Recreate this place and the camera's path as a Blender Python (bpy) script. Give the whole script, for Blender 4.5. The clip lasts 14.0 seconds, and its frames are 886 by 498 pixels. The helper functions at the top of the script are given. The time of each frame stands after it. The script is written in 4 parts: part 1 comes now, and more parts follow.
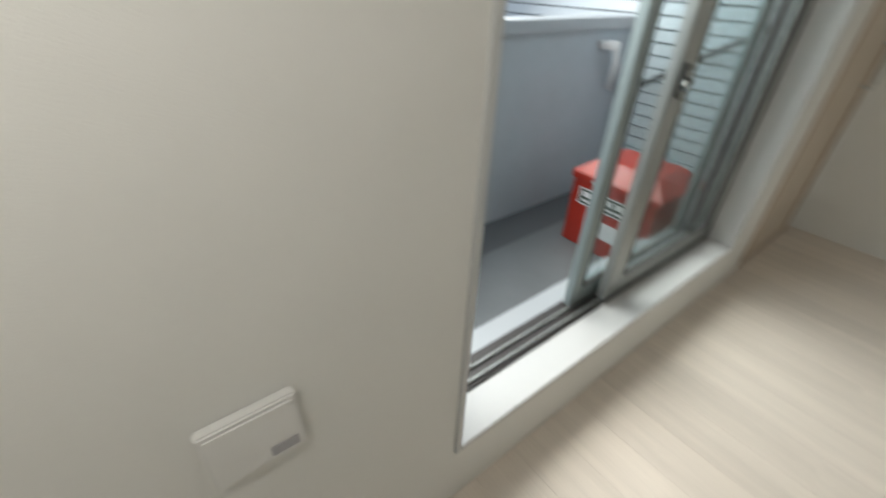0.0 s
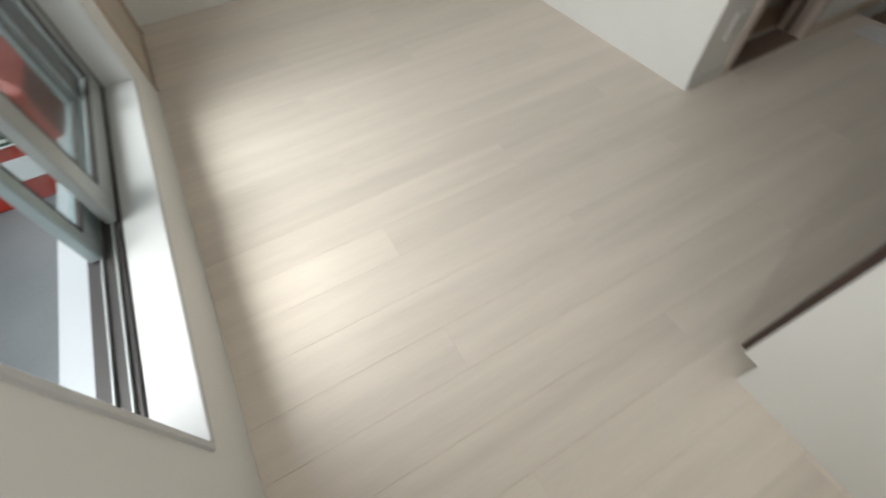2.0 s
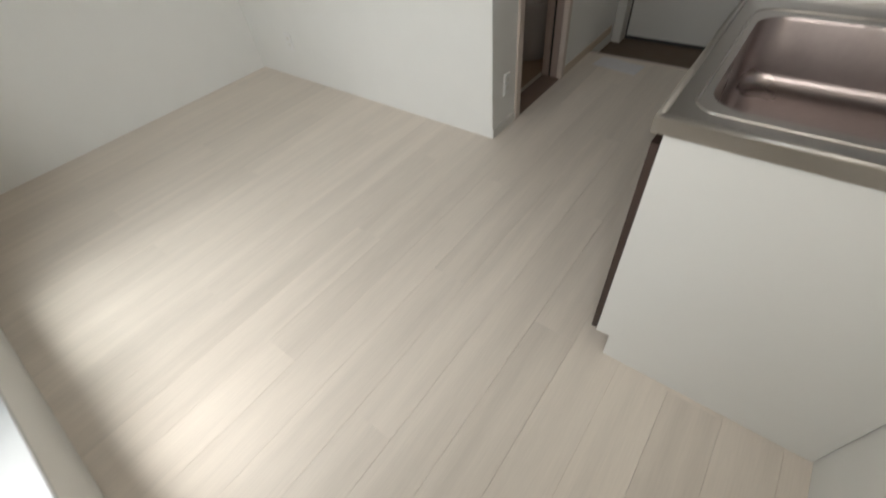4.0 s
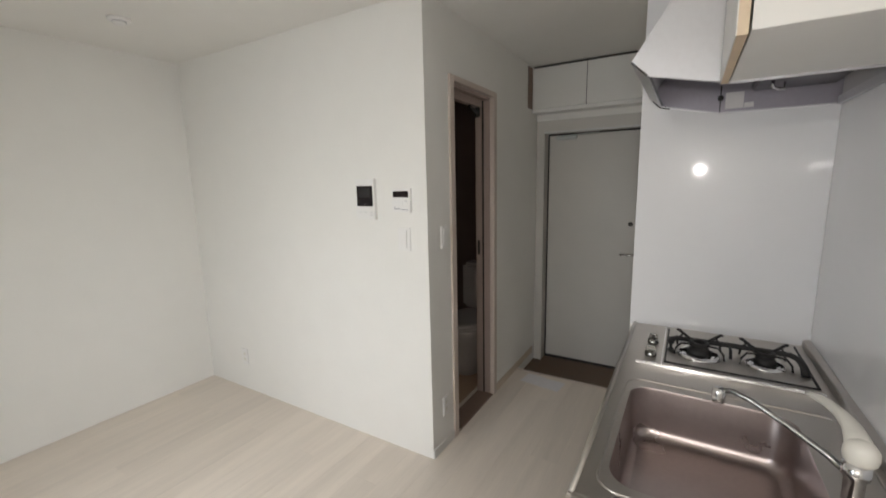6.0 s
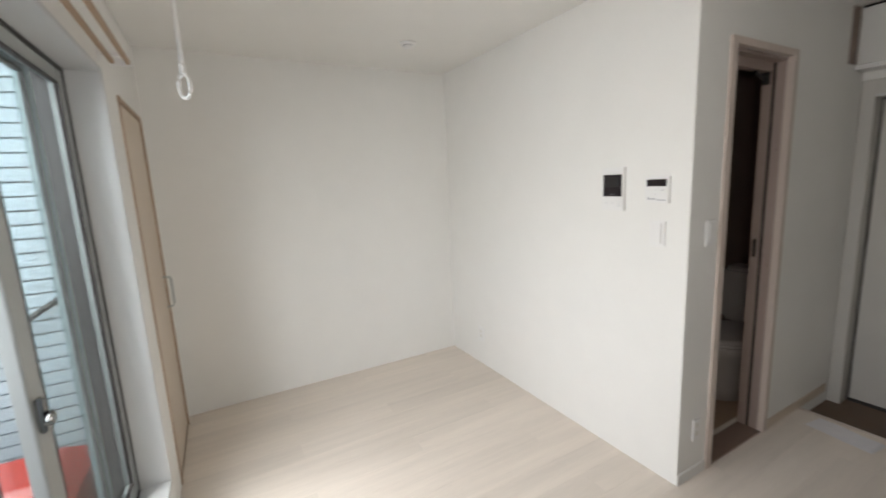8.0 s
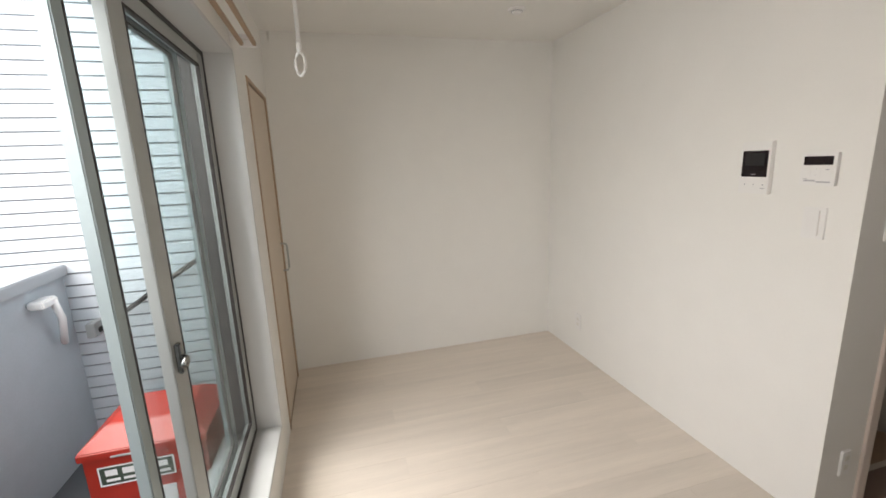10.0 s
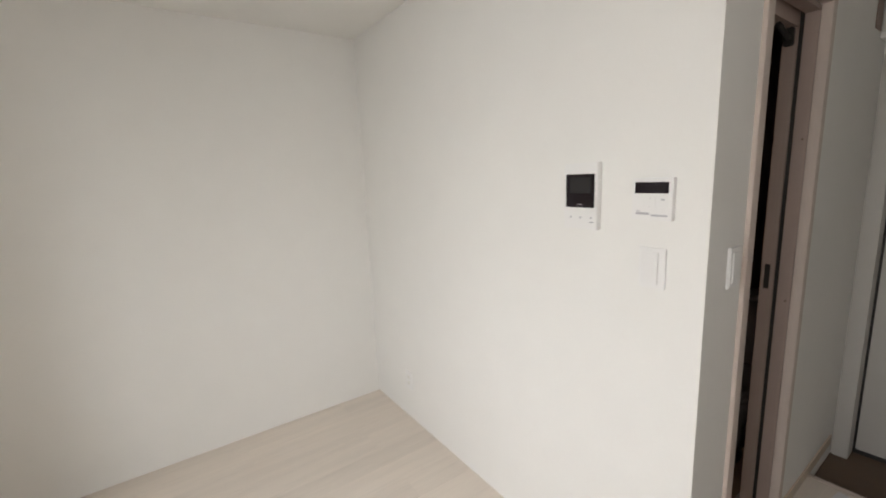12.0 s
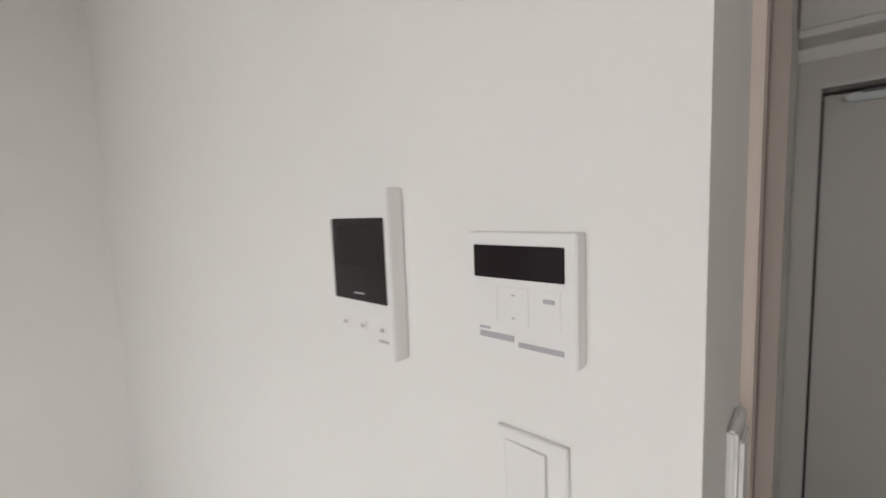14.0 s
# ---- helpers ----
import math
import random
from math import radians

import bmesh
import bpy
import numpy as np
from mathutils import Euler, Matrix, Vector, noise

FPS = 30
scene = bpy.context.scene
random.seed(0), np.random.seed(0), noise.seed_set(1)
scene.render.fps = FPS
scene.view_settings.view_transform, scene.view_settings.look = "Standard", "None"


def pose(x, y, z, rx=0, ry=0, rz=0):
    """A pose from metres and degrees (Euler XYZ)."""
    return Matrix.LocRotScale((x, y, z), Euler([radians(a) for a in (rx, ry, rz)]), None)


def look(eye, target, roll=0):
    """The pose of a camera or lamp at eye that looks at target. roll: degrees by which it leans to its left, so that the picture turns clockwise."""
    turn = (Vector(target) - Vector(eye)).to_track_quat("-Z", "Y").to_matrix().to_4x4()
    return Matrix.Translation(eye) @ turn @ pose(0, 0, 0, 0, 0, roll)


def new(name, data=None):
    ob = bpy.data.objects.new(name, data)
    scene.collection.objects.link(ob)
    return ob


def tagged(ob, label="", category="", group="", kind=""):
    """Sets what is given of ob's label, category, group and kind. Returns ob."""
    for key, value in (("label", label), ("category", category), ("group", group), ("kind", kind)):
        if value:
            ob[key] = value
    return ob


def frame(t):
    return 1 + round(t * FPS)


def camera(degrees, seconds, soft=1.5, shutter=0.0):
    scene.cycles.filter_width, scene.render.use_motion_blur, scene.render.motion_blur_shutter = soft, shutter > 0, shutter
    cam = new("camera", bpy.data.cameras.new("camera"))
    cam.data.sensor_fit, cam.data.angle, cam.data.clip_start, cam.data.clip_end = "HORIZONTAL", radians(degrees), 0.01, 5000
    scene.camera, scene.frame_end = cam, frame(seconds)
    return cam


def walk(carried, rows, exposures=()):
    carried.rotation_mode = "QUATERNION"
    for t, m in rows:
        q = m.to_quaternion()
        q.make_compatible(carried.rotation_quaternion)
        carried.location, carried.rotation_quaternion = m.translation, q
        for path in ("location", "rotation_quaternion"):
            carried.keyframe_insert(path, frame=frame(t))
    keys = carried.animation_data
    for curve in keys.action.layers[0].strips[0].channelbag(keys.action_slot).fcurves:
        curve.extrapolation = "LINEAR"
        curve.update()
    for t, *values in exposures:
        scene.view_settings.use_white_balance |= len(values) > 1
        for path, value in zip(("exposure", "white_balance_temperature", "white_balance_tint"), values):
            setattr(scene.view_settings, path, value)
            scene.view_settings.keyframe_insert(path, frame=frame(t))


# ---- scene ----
cam = camera(94.4, 14.0, soft=1.7, shutter=0.5)
PATH = [
    (0, (3.063, 0.415, 1.205), (2.019, -0.886, 0.101), 2.3),
    (0.5, (3.038, 0.381, 1.146), (1.666, -0.297, -0.140), 0.4),
    (1, (3.039, 0.391, 1.161), (1.670, 0.292, -0.294), 0.0),
    (1.5, (3.038, 0.359, 1.176), (1.818, 0.660, -0.379), -0.5),
    (2, (3.053, 0.385, 1.168), (2.027, 0.894, -0.471), -3.8),
    (2.2, (3.07, 0.401, 1.164), (2.116, 0.961, -0.502), -4.9),
    (4.3, (3.198, 0.437, 1.297), (2.269, 1.595, -0.044), -5.4),
    (4.5, (3.199, 0.436, 1.315), (2.24, 1.702, 0.1), -4.4),
    (5, (3.216, 0.43, 1.409), (2.211, 1.899, 0.497), -2.4),
    (5.5, (3.233, 0.421, 1.481), (2.216, 2.045, 0.906), -1.7),
    (6, (3.245, 0.399, 1.528), (2.231, 2.091, 1.201), -1.2),
    (6.5, (3.255, 0.389, 1.52), (2.17, 2.053, 1.293), -1.3),
    (7, (3.232, 0.373, 1.533), (1.963, 1.899, 1.282), -1.9),
    (7.5, (3.206, 0.359, 1.517), (1.666, 1.6, 1.223), -2.4),
    (8, (3.164, 0.331, 1.517), (1.431, 1.274, 1.192), -2.7),
    (10.3, (3.073, 0.355, 1.502), (1.182, 0.861, 1.093), -2.2),
    (10.5, (3.025, 0.379, 1.471), (1.152, 0.961, 1.082), -2.0),
    (11, (2.829, 0.483, 1.501), (1.047, 1.301, 1.108), -1.9),
    (11.5, (2.700, 0.717, 1.501), (1.019, 1.735, 1.131), -2.2),
    (12, (2.591, 0.950, 1.522), (0.974, 2.074, 1.174), -2.5),
    (12.5, (2.474, 1.224, 1.525), (0.904, 2.437, 1.274), -1.3),
    (13, (2.380, 1.453, 1.561), (0.821, 2.696, 1.413), -1.4),
    (13.5, (2.279, 1.657, 1.550), (0.770, 2.957, 1.361), -0.0),
    (14, (2.174, 1.783, 1.518), (0.845, 3.265, 1.322), -2.2),
]

EXPOSURES = [(0, 0.28, 6400, 4), (0.5, 0.2, 6400, 5), (1.0, 0.22, 6450, 5), (2.0, 0.6, 6300, 5), (4.3, 0.58, 6350, 7), (5.5, 0.7, 6400, 9), (6.5, 0.9, 6400, 9), (7.5, 0.9, 6350, 9), (8.0, 1.05, 6250, 10), (10.3, 0.77, 6800, 12), (11.0, 0.87, 6900, 12), (12.5, 0.98, 6250, 11), (13.4, 1.03, 6200, 12), (14.0, 0.78, 6300, 12)]
walk(cam, [(t, look(eye, target, roll)) for t, eye, target, roll in PATH], EXPOSURES)

# ---- world, sun, lights ----
W = bpy.data.worlds.new("world")
scene.world = W
W.use_nodes = True
wn, wl = W.node_tree.nodes, W.node_tree.links
sky = wn.new("ShaderNodeTexSky")
sky.sky_type, sky.sun_disc = "NISHITA", False
sky.sun_elevation, sky.sun_rotation = radians(64.6), radians(158)
sky.dust_density = 3
wl.new(sky.outputs[0], wn["Background"].inputs[0])
wn["Background"].inputs[1].default_value = 0.10

sun = new("sun", bpy.data.lights.new("sun", "SUN"))
sun.data.energy, sun.data.angle, sun.data.color = 0.85, radians(22), (1.0, 0.98, 0.95)
sun.matrix_world = look((2.5, -1.5, 3.6), (1.9, 0.0, 0.2))
# area lamp for the bright overcast sky between the parapet and the added eave
sky_lamp = new("sky_light", bpy.data.lights.new("sky_light", "AREA"))
sky_lamp.data.shape, sky_lamp.data.size, sky_lamp.data.size_y = "RECTANGLE", 3.4, 2.3
sky_lamp.data.energy, sky_lamp.data.color = 105, (1.0, 0.995, 0.985)
sky_lamp.matrix_world = look((2.65, -1.36, 2.25), (2.55, 0.0, 1.75))
# the small lamp of the hand-held camera, which shows as a glint on the glossy kitchen panel
torch = new("handheld_lamp", bpy.data.lights.new("handheld_lamp", "POINT"))
torch.data.energy, torch.data.shadow_soft_size, torch.data.color = 6.5, 0.004, (1.0, 0.94, 0.895)
torch.matrix_world = pose(3.31, 0.33, 1.58)


# ---- materials ----
def mat(name, col, rough=0.6, metal=0.0, var=0.06, scale=6.0, bump=0.0, bscale=200.0, coat=0.0, stretch=None, spec=0.5):
    """A node material: base colour varied at two scales, roughness, fine relief."""
    m = bpy.data.materials.new(name)
    m.use_nodes = True
    n, l = m.node_tree.nodes, m.node_tree.links
    b = n["Principled BSDF"]
    b.inputs["Roughness"].default_value, b.inputs["Metallic"].default_value = rough, metal
    b.inputs["Coat Weight"].default_value = coat
    b.inputs["Specular IOR Level"].default_value = spec
    tc = n.new("ShaderNodeTexCoord")
    mp = n.new("ShaderNodeMapping")
    l.new(tc.outputs["Object"], mp.inputs[0])
    if stretch:
        mp.inputs["Scale"].default_value = stretch
    a, c = n.new("ShaderNodeTexNoise"), n.new("ShaderNodeTexNoise")
    a.inputs["Scale"].default_value, a.inputs["Detail"].default_value = scale, 4
    c.inputs["Scale"].default_value, c.inputs["Detail"].default_value = scale * 14, 3
    l.new(mp.outputs[0], a.inputs[0]), l.new(mp.outputs[0], c.inputs[0])
    add = n.new("ShaderNodeMath")
    add.operation = "MULTIPLY_ADD"
    add.inputs[1].default_value = 0.4
    l.new(c.outputs[0], add.inputs[0]), l.new(a.outputs[0], add.inputs[2])
    r = n.new("ShaderNodeMapRange")
    r.inputs[1].default_value, r.inputs[2].default_value = 0.45, 0.95
    r.inputs[3].default_value, r.inputs[4].default_value = 1 - var, 1 + var
    l.new(add.outputs[0], r.inputs[0])
    mul = n.new("ShaderNodeVectorMath")
    mul.operation = "SCALE"
    mul.inputs[0].default_value = col
    l.new(r.outputs[0], mul.inputs["Scale"]), l.new(mul.outputs[0], b.inputs["Base Color"])
    rr = n.new("ShaderNodeMapRange")
    rr.inputs[1].default_value, rr.inputs[2].default_value = 0.3, 0.7
    rr.inputs[3].default_value, rr.inputs[4].default_value = rough * 0.85, min(1, rough * 1.15)
    l.new(a.outputs[0], rr.inputs[0]), l.new(rr.outputs[0], b.inputs["Roughness"])
    if bump:
        d, bp = n.new("ShaderNodeTexNoise"), n.new("ShaderNodeBump")
        d.inputs["Scale"].default_value, d.inputs["Detail"].default_value = bscale, 4
        l.new(mp.outputs[0], d.inputs[0])
        bp.inputs["Strength"].default_value, bp.inputs["Distance"].default_value = bump, 0.002
        l.new(d.outputs[0], bp.inputs["Height"]), l.new(bp.outputs[0], b.inputs["Normal"])
    return m


M_WALL = mat("wallpaper", (0.83, 0.818, 0.782), 0.85, var=0.012, bump=0.25, bscale=420, spec=0.3)
M_CEIL = mat("ceiling_paper", (0.84, 0.826, 0.79), 0.9, var=0.012, bump=0.2, bscale=350, spec=0.3)
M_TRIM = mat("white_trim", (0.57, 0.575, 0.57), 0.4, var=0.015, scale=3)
M_WHITE = mat("white_plastic", (0.82, 0.81, 0.79), 0.35, var=0.01)
M_CREAM = mat("cream_plastic", (0.74, 0.72, 0.66), 0.35, var=0.02)
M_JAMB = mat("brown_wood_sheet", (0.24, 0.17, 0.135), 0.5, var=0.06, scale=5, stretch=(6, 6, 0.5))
# one frame wood: lightened for the lit casing, darkened for the shaded jamb
M_BATHFRAME = mat("pale_wood_sheet", (0.60, 0.515, 0.455), 0.5, var=0.05, scale=5, stretch=(6, 6, 0.5))
M_JAMBSHADE = mat("shaded_jamb_sheet", (0.40, 0.315, 0.275), 0.5, var=0.05, scale=5, stretch=(6, 6, 0.5))
M_CLOSET = mat("closet_sheet", (0.64, 0.545, 0.44), 0.5, var=0.05, scale=5, stretch=(8, 8, 0.5))
M_CLOSETDARK = mat("closet_edge", (0.42, 0.3, 0.2), 0.5, var=0.06, scale=5, stretch=(6, 6, 0.5))
M_CHIP = mat("raw_board", (0.62, 0.5, 0.36), 0.7, var=0.08, scale=20, bump=0.2)
M_STEEL = mat("brushed_steel", (0.47, 0.445, 0.415), 0.35, 1.0, var=0.03, scale=3, stretch=(2, 8, 8), bump=0.03, bscale=60)
M_DIM = mat("dim_chrome", (0.3, 0.3, 0.29), 0.2, 1.0, var=0.05)
M_BASIN = mat("basin_steel", (0.43, 0.375, 0.365), 0.3, 1.0, var=0.08, scale=5, bump=0.08, bscale=300)
M_HOOD = mat("hood_steel", (0.6, 0.6, 0.62), 0.45, 0.7, var=0.05, scale=4)
# hood steel again, twice darkened in colour for the shade inside the hood
M_HOODSHADE = mat("hood_steel_shaded", (0.36, 0.34, 0.39), 0.5, 0.5, var=0.08, scale=5)
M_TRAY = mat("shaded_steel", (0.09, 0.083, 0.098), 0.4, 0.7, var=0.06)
M_CHROME = mat("chrome", (0.75, 0.75, 0.76), 0.1, 1.0, var=0.02)
M_ALU = mat("silver_aluminium", (0.42, 0.44, 0.43), 0.42, 0.5, var=0.04, scale=3)
M_ALUGREEN = mat("grey_green_aluminium", (0.32, 0.37, 0.37), 0.42, 0.5, var=0.04, scale=3)
M_ALUDARK = mat("dark_aluminium", (0.045, 0.04, 0.038), 0.4, 0.3, var=0.1)
M_BLACK = mat("black_enamel", (0.010, 0.009, 0.009), 0.55, var=0.1)
M_SCREEN = mat("screen_black", (0.012, 0.009, 0.012), 0.12, var=0.02)
M_RUBBER = mat("rubber_dark", (0.03, 0.026, 0.024), 0.7, var=0.1)
M_DKWOOD = mat("dark_wood_sheet", (0.05, 0.03, 0.024), 0.45, var=0.15, scale=5, stretch=(1, 1, 8))
M_PANEL = mat("kitchen_panel", (0.84, 0.84, 0.86), 0.07, var=0.01, scale=2, coat=0.3)
M_KITCHEN = mat("kitchen_end_panel", (0.76, 0.75, 0.72), 0.4, var=0.01)
M_DOOR = mat("steel_door_paint", (0.53, 0.51, 0.475), 0.45, var=0.02, bump=0.1, bscale=300)
M_CABINET = mat("cabinet_sheet", (0.7, 0.69, 0.66), 0.35, var=0.01)
M_GENKAN = mat("entrance_tile", (0.13, 0.085, 0.055), 0.55, var=0.15, scale=12, bump=0.2)
# brown panels with the unlit bathroom's darkness put into their colour
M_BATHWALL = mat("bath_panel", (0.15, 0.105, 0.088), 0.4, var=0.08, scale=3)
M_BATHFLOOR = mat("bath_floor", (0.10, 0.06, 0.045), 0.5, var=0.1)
M_CERAMIC = mat("ceramic", (0.5, 0.46, 0.43), 0.15, var=0.01, coat=0.4)
M_PARAPET = mat("parapet_render", (0.42, 0.46, 0.49), 0.8, var=0.06, bump=0.3, bscale=80)
M_COPING = mat("coping_aluminium", (0.38, 0.4, 0.415), 0.45, 0.2, var=0.03)
M_BALCONY = mat("balcony_sheet", (0.14, 0.15, 0.155), 0.6, var=0.12, scale=5, bump=0.3, bscale=150)
M_GUTTER = mat("balcony_gutter", (0.09, 0.095, 0.10), 0.7, var=0.15, scale=8)
M_SIDING = mat("white_siding", (0.6, 0.64, 0.67), 0.6, var=0.03, bump=0.2, bscale=60)
M_SEAM = mat("siding_joint", (0.16, 0.17, 0.18), 0.8, var=0.1)
M_RED = mat("red_box_paint", (0.36, 0.026, 0.014), 0.4, var=0.08, scale=7)
M_GREENLABEL = mat("dark_label", (0.05, 0.07, 0.05), 0.5, var=0.05)
M_PAPER = mat("paper", (0.72, 0.7, 0.7), 0.8, var=0.04, scale=20)
M_INK = mat("grey_print", (0.45, 0.44, 0.46), 0.7, var=0.1)


def plank_mat():
    m = mat("floor_planks", (0.715, 0.64, 0.558), 0.4, var=0.085, scale=1.3, stretch=(11, 0.6, 1), bump=0.05, bscale=60)
    n, l = m.node_tree.nodes, m.node_tree.links
    b = n["Principled BSDF"]
    src = b.inputs["Base Color"].links[0].from_socket
    info, r, sc = n.new("ShaderNodeObjectInfo"), n.new("ShaderNodeMapRange"), n.new("ShaderNodeVectorMath")
    r.inputs[3].default_value, r.inputs[4].default_value = 0.965, 1.035
    sc.operation = "SCALE"
    l.new(info.outputs["Random"], r.inputs[0]), l.new(src, sc.inputs[0]), l.new(r.outputs[0], sc.inputs["Scale"])
    l.new(sc.outputs[0], b.inputs["Base Color"])
    # each plank takes its own stretch of grain
    mp = [x for x in n if x.type == "MAPPING"][0]
    cmb = n.new("ShaderNodeCombineXYZ")
    ml = n.new("ShaderNodeMath")
    ml.operation = "MULTIPLY"
    ml.inputs[1].default_value = 50
    l.new(info.outputs["Random"], ml.inputs[0])
    for k in range(3):
        l.new(ml.outputs[0], cmb.inputs[k])
    l.new(cmb.outputs[0], mp.inputs["Location"])
    return m


M_FLOOR = plank_mat()


def glass_mat():
    m = bpy.data.materials.new("window_glass")
    m.use_nodes = True
    n, l = m.node_tree.nodes, m.node_tree.links
    n.remove(n["Principled BSDF"])
    t, g, x, f = n.new("ShaderNodeBsdfTransparent"), n.new("ShaderNodeBsdfGlossy"), n.new("ShaderNodeMixShader"), n.new("ShaderNodeLayerWeight")
    pw, mr = n.new("ShaderNodeMath"), n.new("ShaderNodeMapRange")
    t.inputs[0].default_value = (0.86, 0.9, 0.9, 1)
    g.inputs["Roughness"].default_value = 0.02
    mr.inputs[3].default_value, mr.inputs[4].default_value = 0.04, 0.6
    f.inputs[0].default_value = 0.5
    pw.operation, pw.inputs[1].default_value = "POWER", 5
    l.new(f.outputs["Facing"], pw.inputs[0]), l.new(pw.outputs[0], mr.inputs[0]), l.new(mr.outputs[0], x.inputs[0]), l.new(t.outputs[0], x.inputs[1]), l.new(g.outputs[0], x.inputs[2])
    l.new(x.outputs[0], n["Material Output"].inputs[0])
    return m


M_GLASS = glass_mat()


# ---- mesh helpers ----
def add_box(bm, x0, x1, y0, y1, z0, z1):
    vs = [bm.verts.new((x, y, z)) for z in (z0, z1) for y in (y0, y1) for x in (x0, x1)]
    for q in ((0, 2, 3, 1), (4, 5, 7, 6), (0, 1, 5, 4), (2, 6, 7, 3), (0, 4, 6, 2), (1, 3, 7, 5)):
        bm.faces.new([vs[i] for i in q])
    return vs


def bevel(bm, w=0.002, seg=2):
    bmesh.ops.bevel(bm, geom=bm.edges[:], offset=w, segments=seg, affect="EDGES", clamp_overlap=True)


def boxes(*bs, w=0.0, seg=2):
    """Boxes joined in one mesh, each with bevelled edges."""
    out = bmesh.new()
    for b in bs:
        bm = bmesh.new()
        add_box(bm, *b)
        if w:
            bevel(bm, w, seg)
        me = bpy.data.meshes.new("t")
        bm.to_mesh(me)
        bm.free()
        out.from_mesh(me)
        bpy.data.meshes.remove(me)
    return out


def prism(pts, axis, a, b, w=0.0):
    """A polygon of 2D points pushed out along an axis from a to b."""
    bm = bmesh.new()
    def at(p, v):
        return {"x": (v, p[0], p[1]), "y": (p[0], v, p[1]), "z": (p[0], p[1], v)}[axis]
    lo, hi = [bm.verts.new(at(p, a)) for p in pts], [bm.verts.new(at(p, b)) for p in pts]
    bm.faces.new(lo), bm.faces.new(hi)
    for i in range(len(pts)):
        j = (i + 1) % len(pts)
        bm.faces.new((lo[i], lo[j], hi[j], hi[i]))
    bmesh.ops.recalc_face_normals(bm, faces=bm.faces[:])
    if w:
        bevel(bm, w, 2)
    return bm


def lathe(profile, centre, seg=28, axis="z"):
    """A profile of (radius, height) turned about an axis through the centre."""
    bm = bmesh.new()
    rings = []
    for r, h in profile:
        ring = []
        for k in range(seg):
            a = 2 * math.pi * k / seg
            c, s = max(r, 1e-5) * math.cos(a), max(r, 1e-5) * math.sin(a)
            v = {"z": (c, s, h), "y": (c, h, s), "x": (h, c, s)}[axis]
            ring.append(bm.verts.new(Vector(v) + Vector(centre)))
        rings.append(ring)
    for r0, r1 in zip(rings, rings[1:]):
        for k in range(seg):
            bm.faces.new((r0[k], r0[(k + 1) % seg], r1[(k + 1) % seg], r1[k]))
    bm.faces.new(rings[0]), bm.faces.new(rings[-1])
    bmesh.ops.recalc_face_normals(bm, faces=bm.faces[:])
    for f in bm.faces:
        f.smooth = len(f.verts) == 4
    return bm


def tube(pts, radii, seg=12, flat=1.0, closed=False):
    """A round or flattened tube along points; radii may be one number or one for each point."""
    if not isinstance(radii, (list, tuple)):
        radii = [radii] * len(pts)
    bm, rings, n = bmesh.new(), [], len(pts)
    pts = [Vector(p) for p in pts]
    for i, p in enumerate(pts):
        d = (pts[(i + 1) % n] - pts[i - 1]) if closed else (pts[min(i + 1, n - 1)] - pts[max(i - 1, 0)])
        d.normalize()
        up = Vector((0, 0, 1)) if abs(d.z) < 0.9 else Vector((0, 1, 0))
        u = d.cross(up).normalized()
        v = u.cross(d).normalized()
        rings.append([bm.verts.new(p + (u * math.cos(2 * math.pi * k / seg) + v * math.sin(2 * math.pi * k / seg) * flat) * radii[i]) for k in range(seg)])
    pairs = list(zip(rings, rings[1:])) + ([(rings[-1], rings[0])] if closed else [])
    for r0, r1 in pairs:
        for k in range(seg):
            bm.faces.new((r0[k], r0[(k + 1) % seg], r1[(k + 1) % seg], r1[k])).smooth = True
    if not closed:
        bm.faces.new(rings[0]), bm.faces.new(rings[-1])
    bmesh.ops.recalc_face_normals(bm, faces=bm.faces[:])
    return bm


def join(*bms):
    out = bmesh.new()
    for bm in bms:
        me = bpy.data.meshes.new("t")
        bm.to_mesh(me)
        bm.free()
        out.from_mesh(me)
        bpy.data.meshes.remove(me)
    return out


def mesh_ob(name, bm, material):
    me = bpy.data.meshes.new(name)
    bm.to_mesh(me)
    bm.free()
    for m in (material if isinstance(material, (list, tuple)) else [material]):
        me.materials.append(m)
    return new(name, me)


def part(name, bm, material, parent, label=""):
    ob = mesh_ob(name, bm, material)
    ob.parent = parent
    ob.matrix_parent_inverse = parent.matrix_basis.inverted()
    return tagged(ob, label)


def thing(name, x, y, z, label, category, group=""):
    ob = new(name)
    ob.matrix_basis = Matrix.Translation((x, y, z))
    return tagged(ob, label, category, group)


def solid(name, bm, material, label="", category="", group="", kind=""):
    return tagged(mesh_ob(name, bm, material), label, category, group, kind)


def structure(name, bm, material, label="", category=""):
    return solid(name, bm, material, label, category, kind="structure")


# ---- plan ----
H = 2.40          # ceiling
YN = 2.13         # wall with the intercom
XC = 2.12         # west side of the hall
XP, YP = 3.04, 2.47   # kitchen partition
XE = 3.70         # east wall
YD = 3.84         # wall with the entrance door
T = 0.12
WX0, WX1, WZ0, WZ1 = 1.07, 2.67, 0.23, 2.01   # window opening
BY0, BY1, BZ = 2.385, 2.955, 2.06                # bathroom doorway
DX0, DX1, DZ = 2.178, 3.01, 1.925                # entrance doorway
GZ = -0.08        # entrance floor
CX0, CX1, CZ = 0.10, 0.77, 1.97                # closet doorway

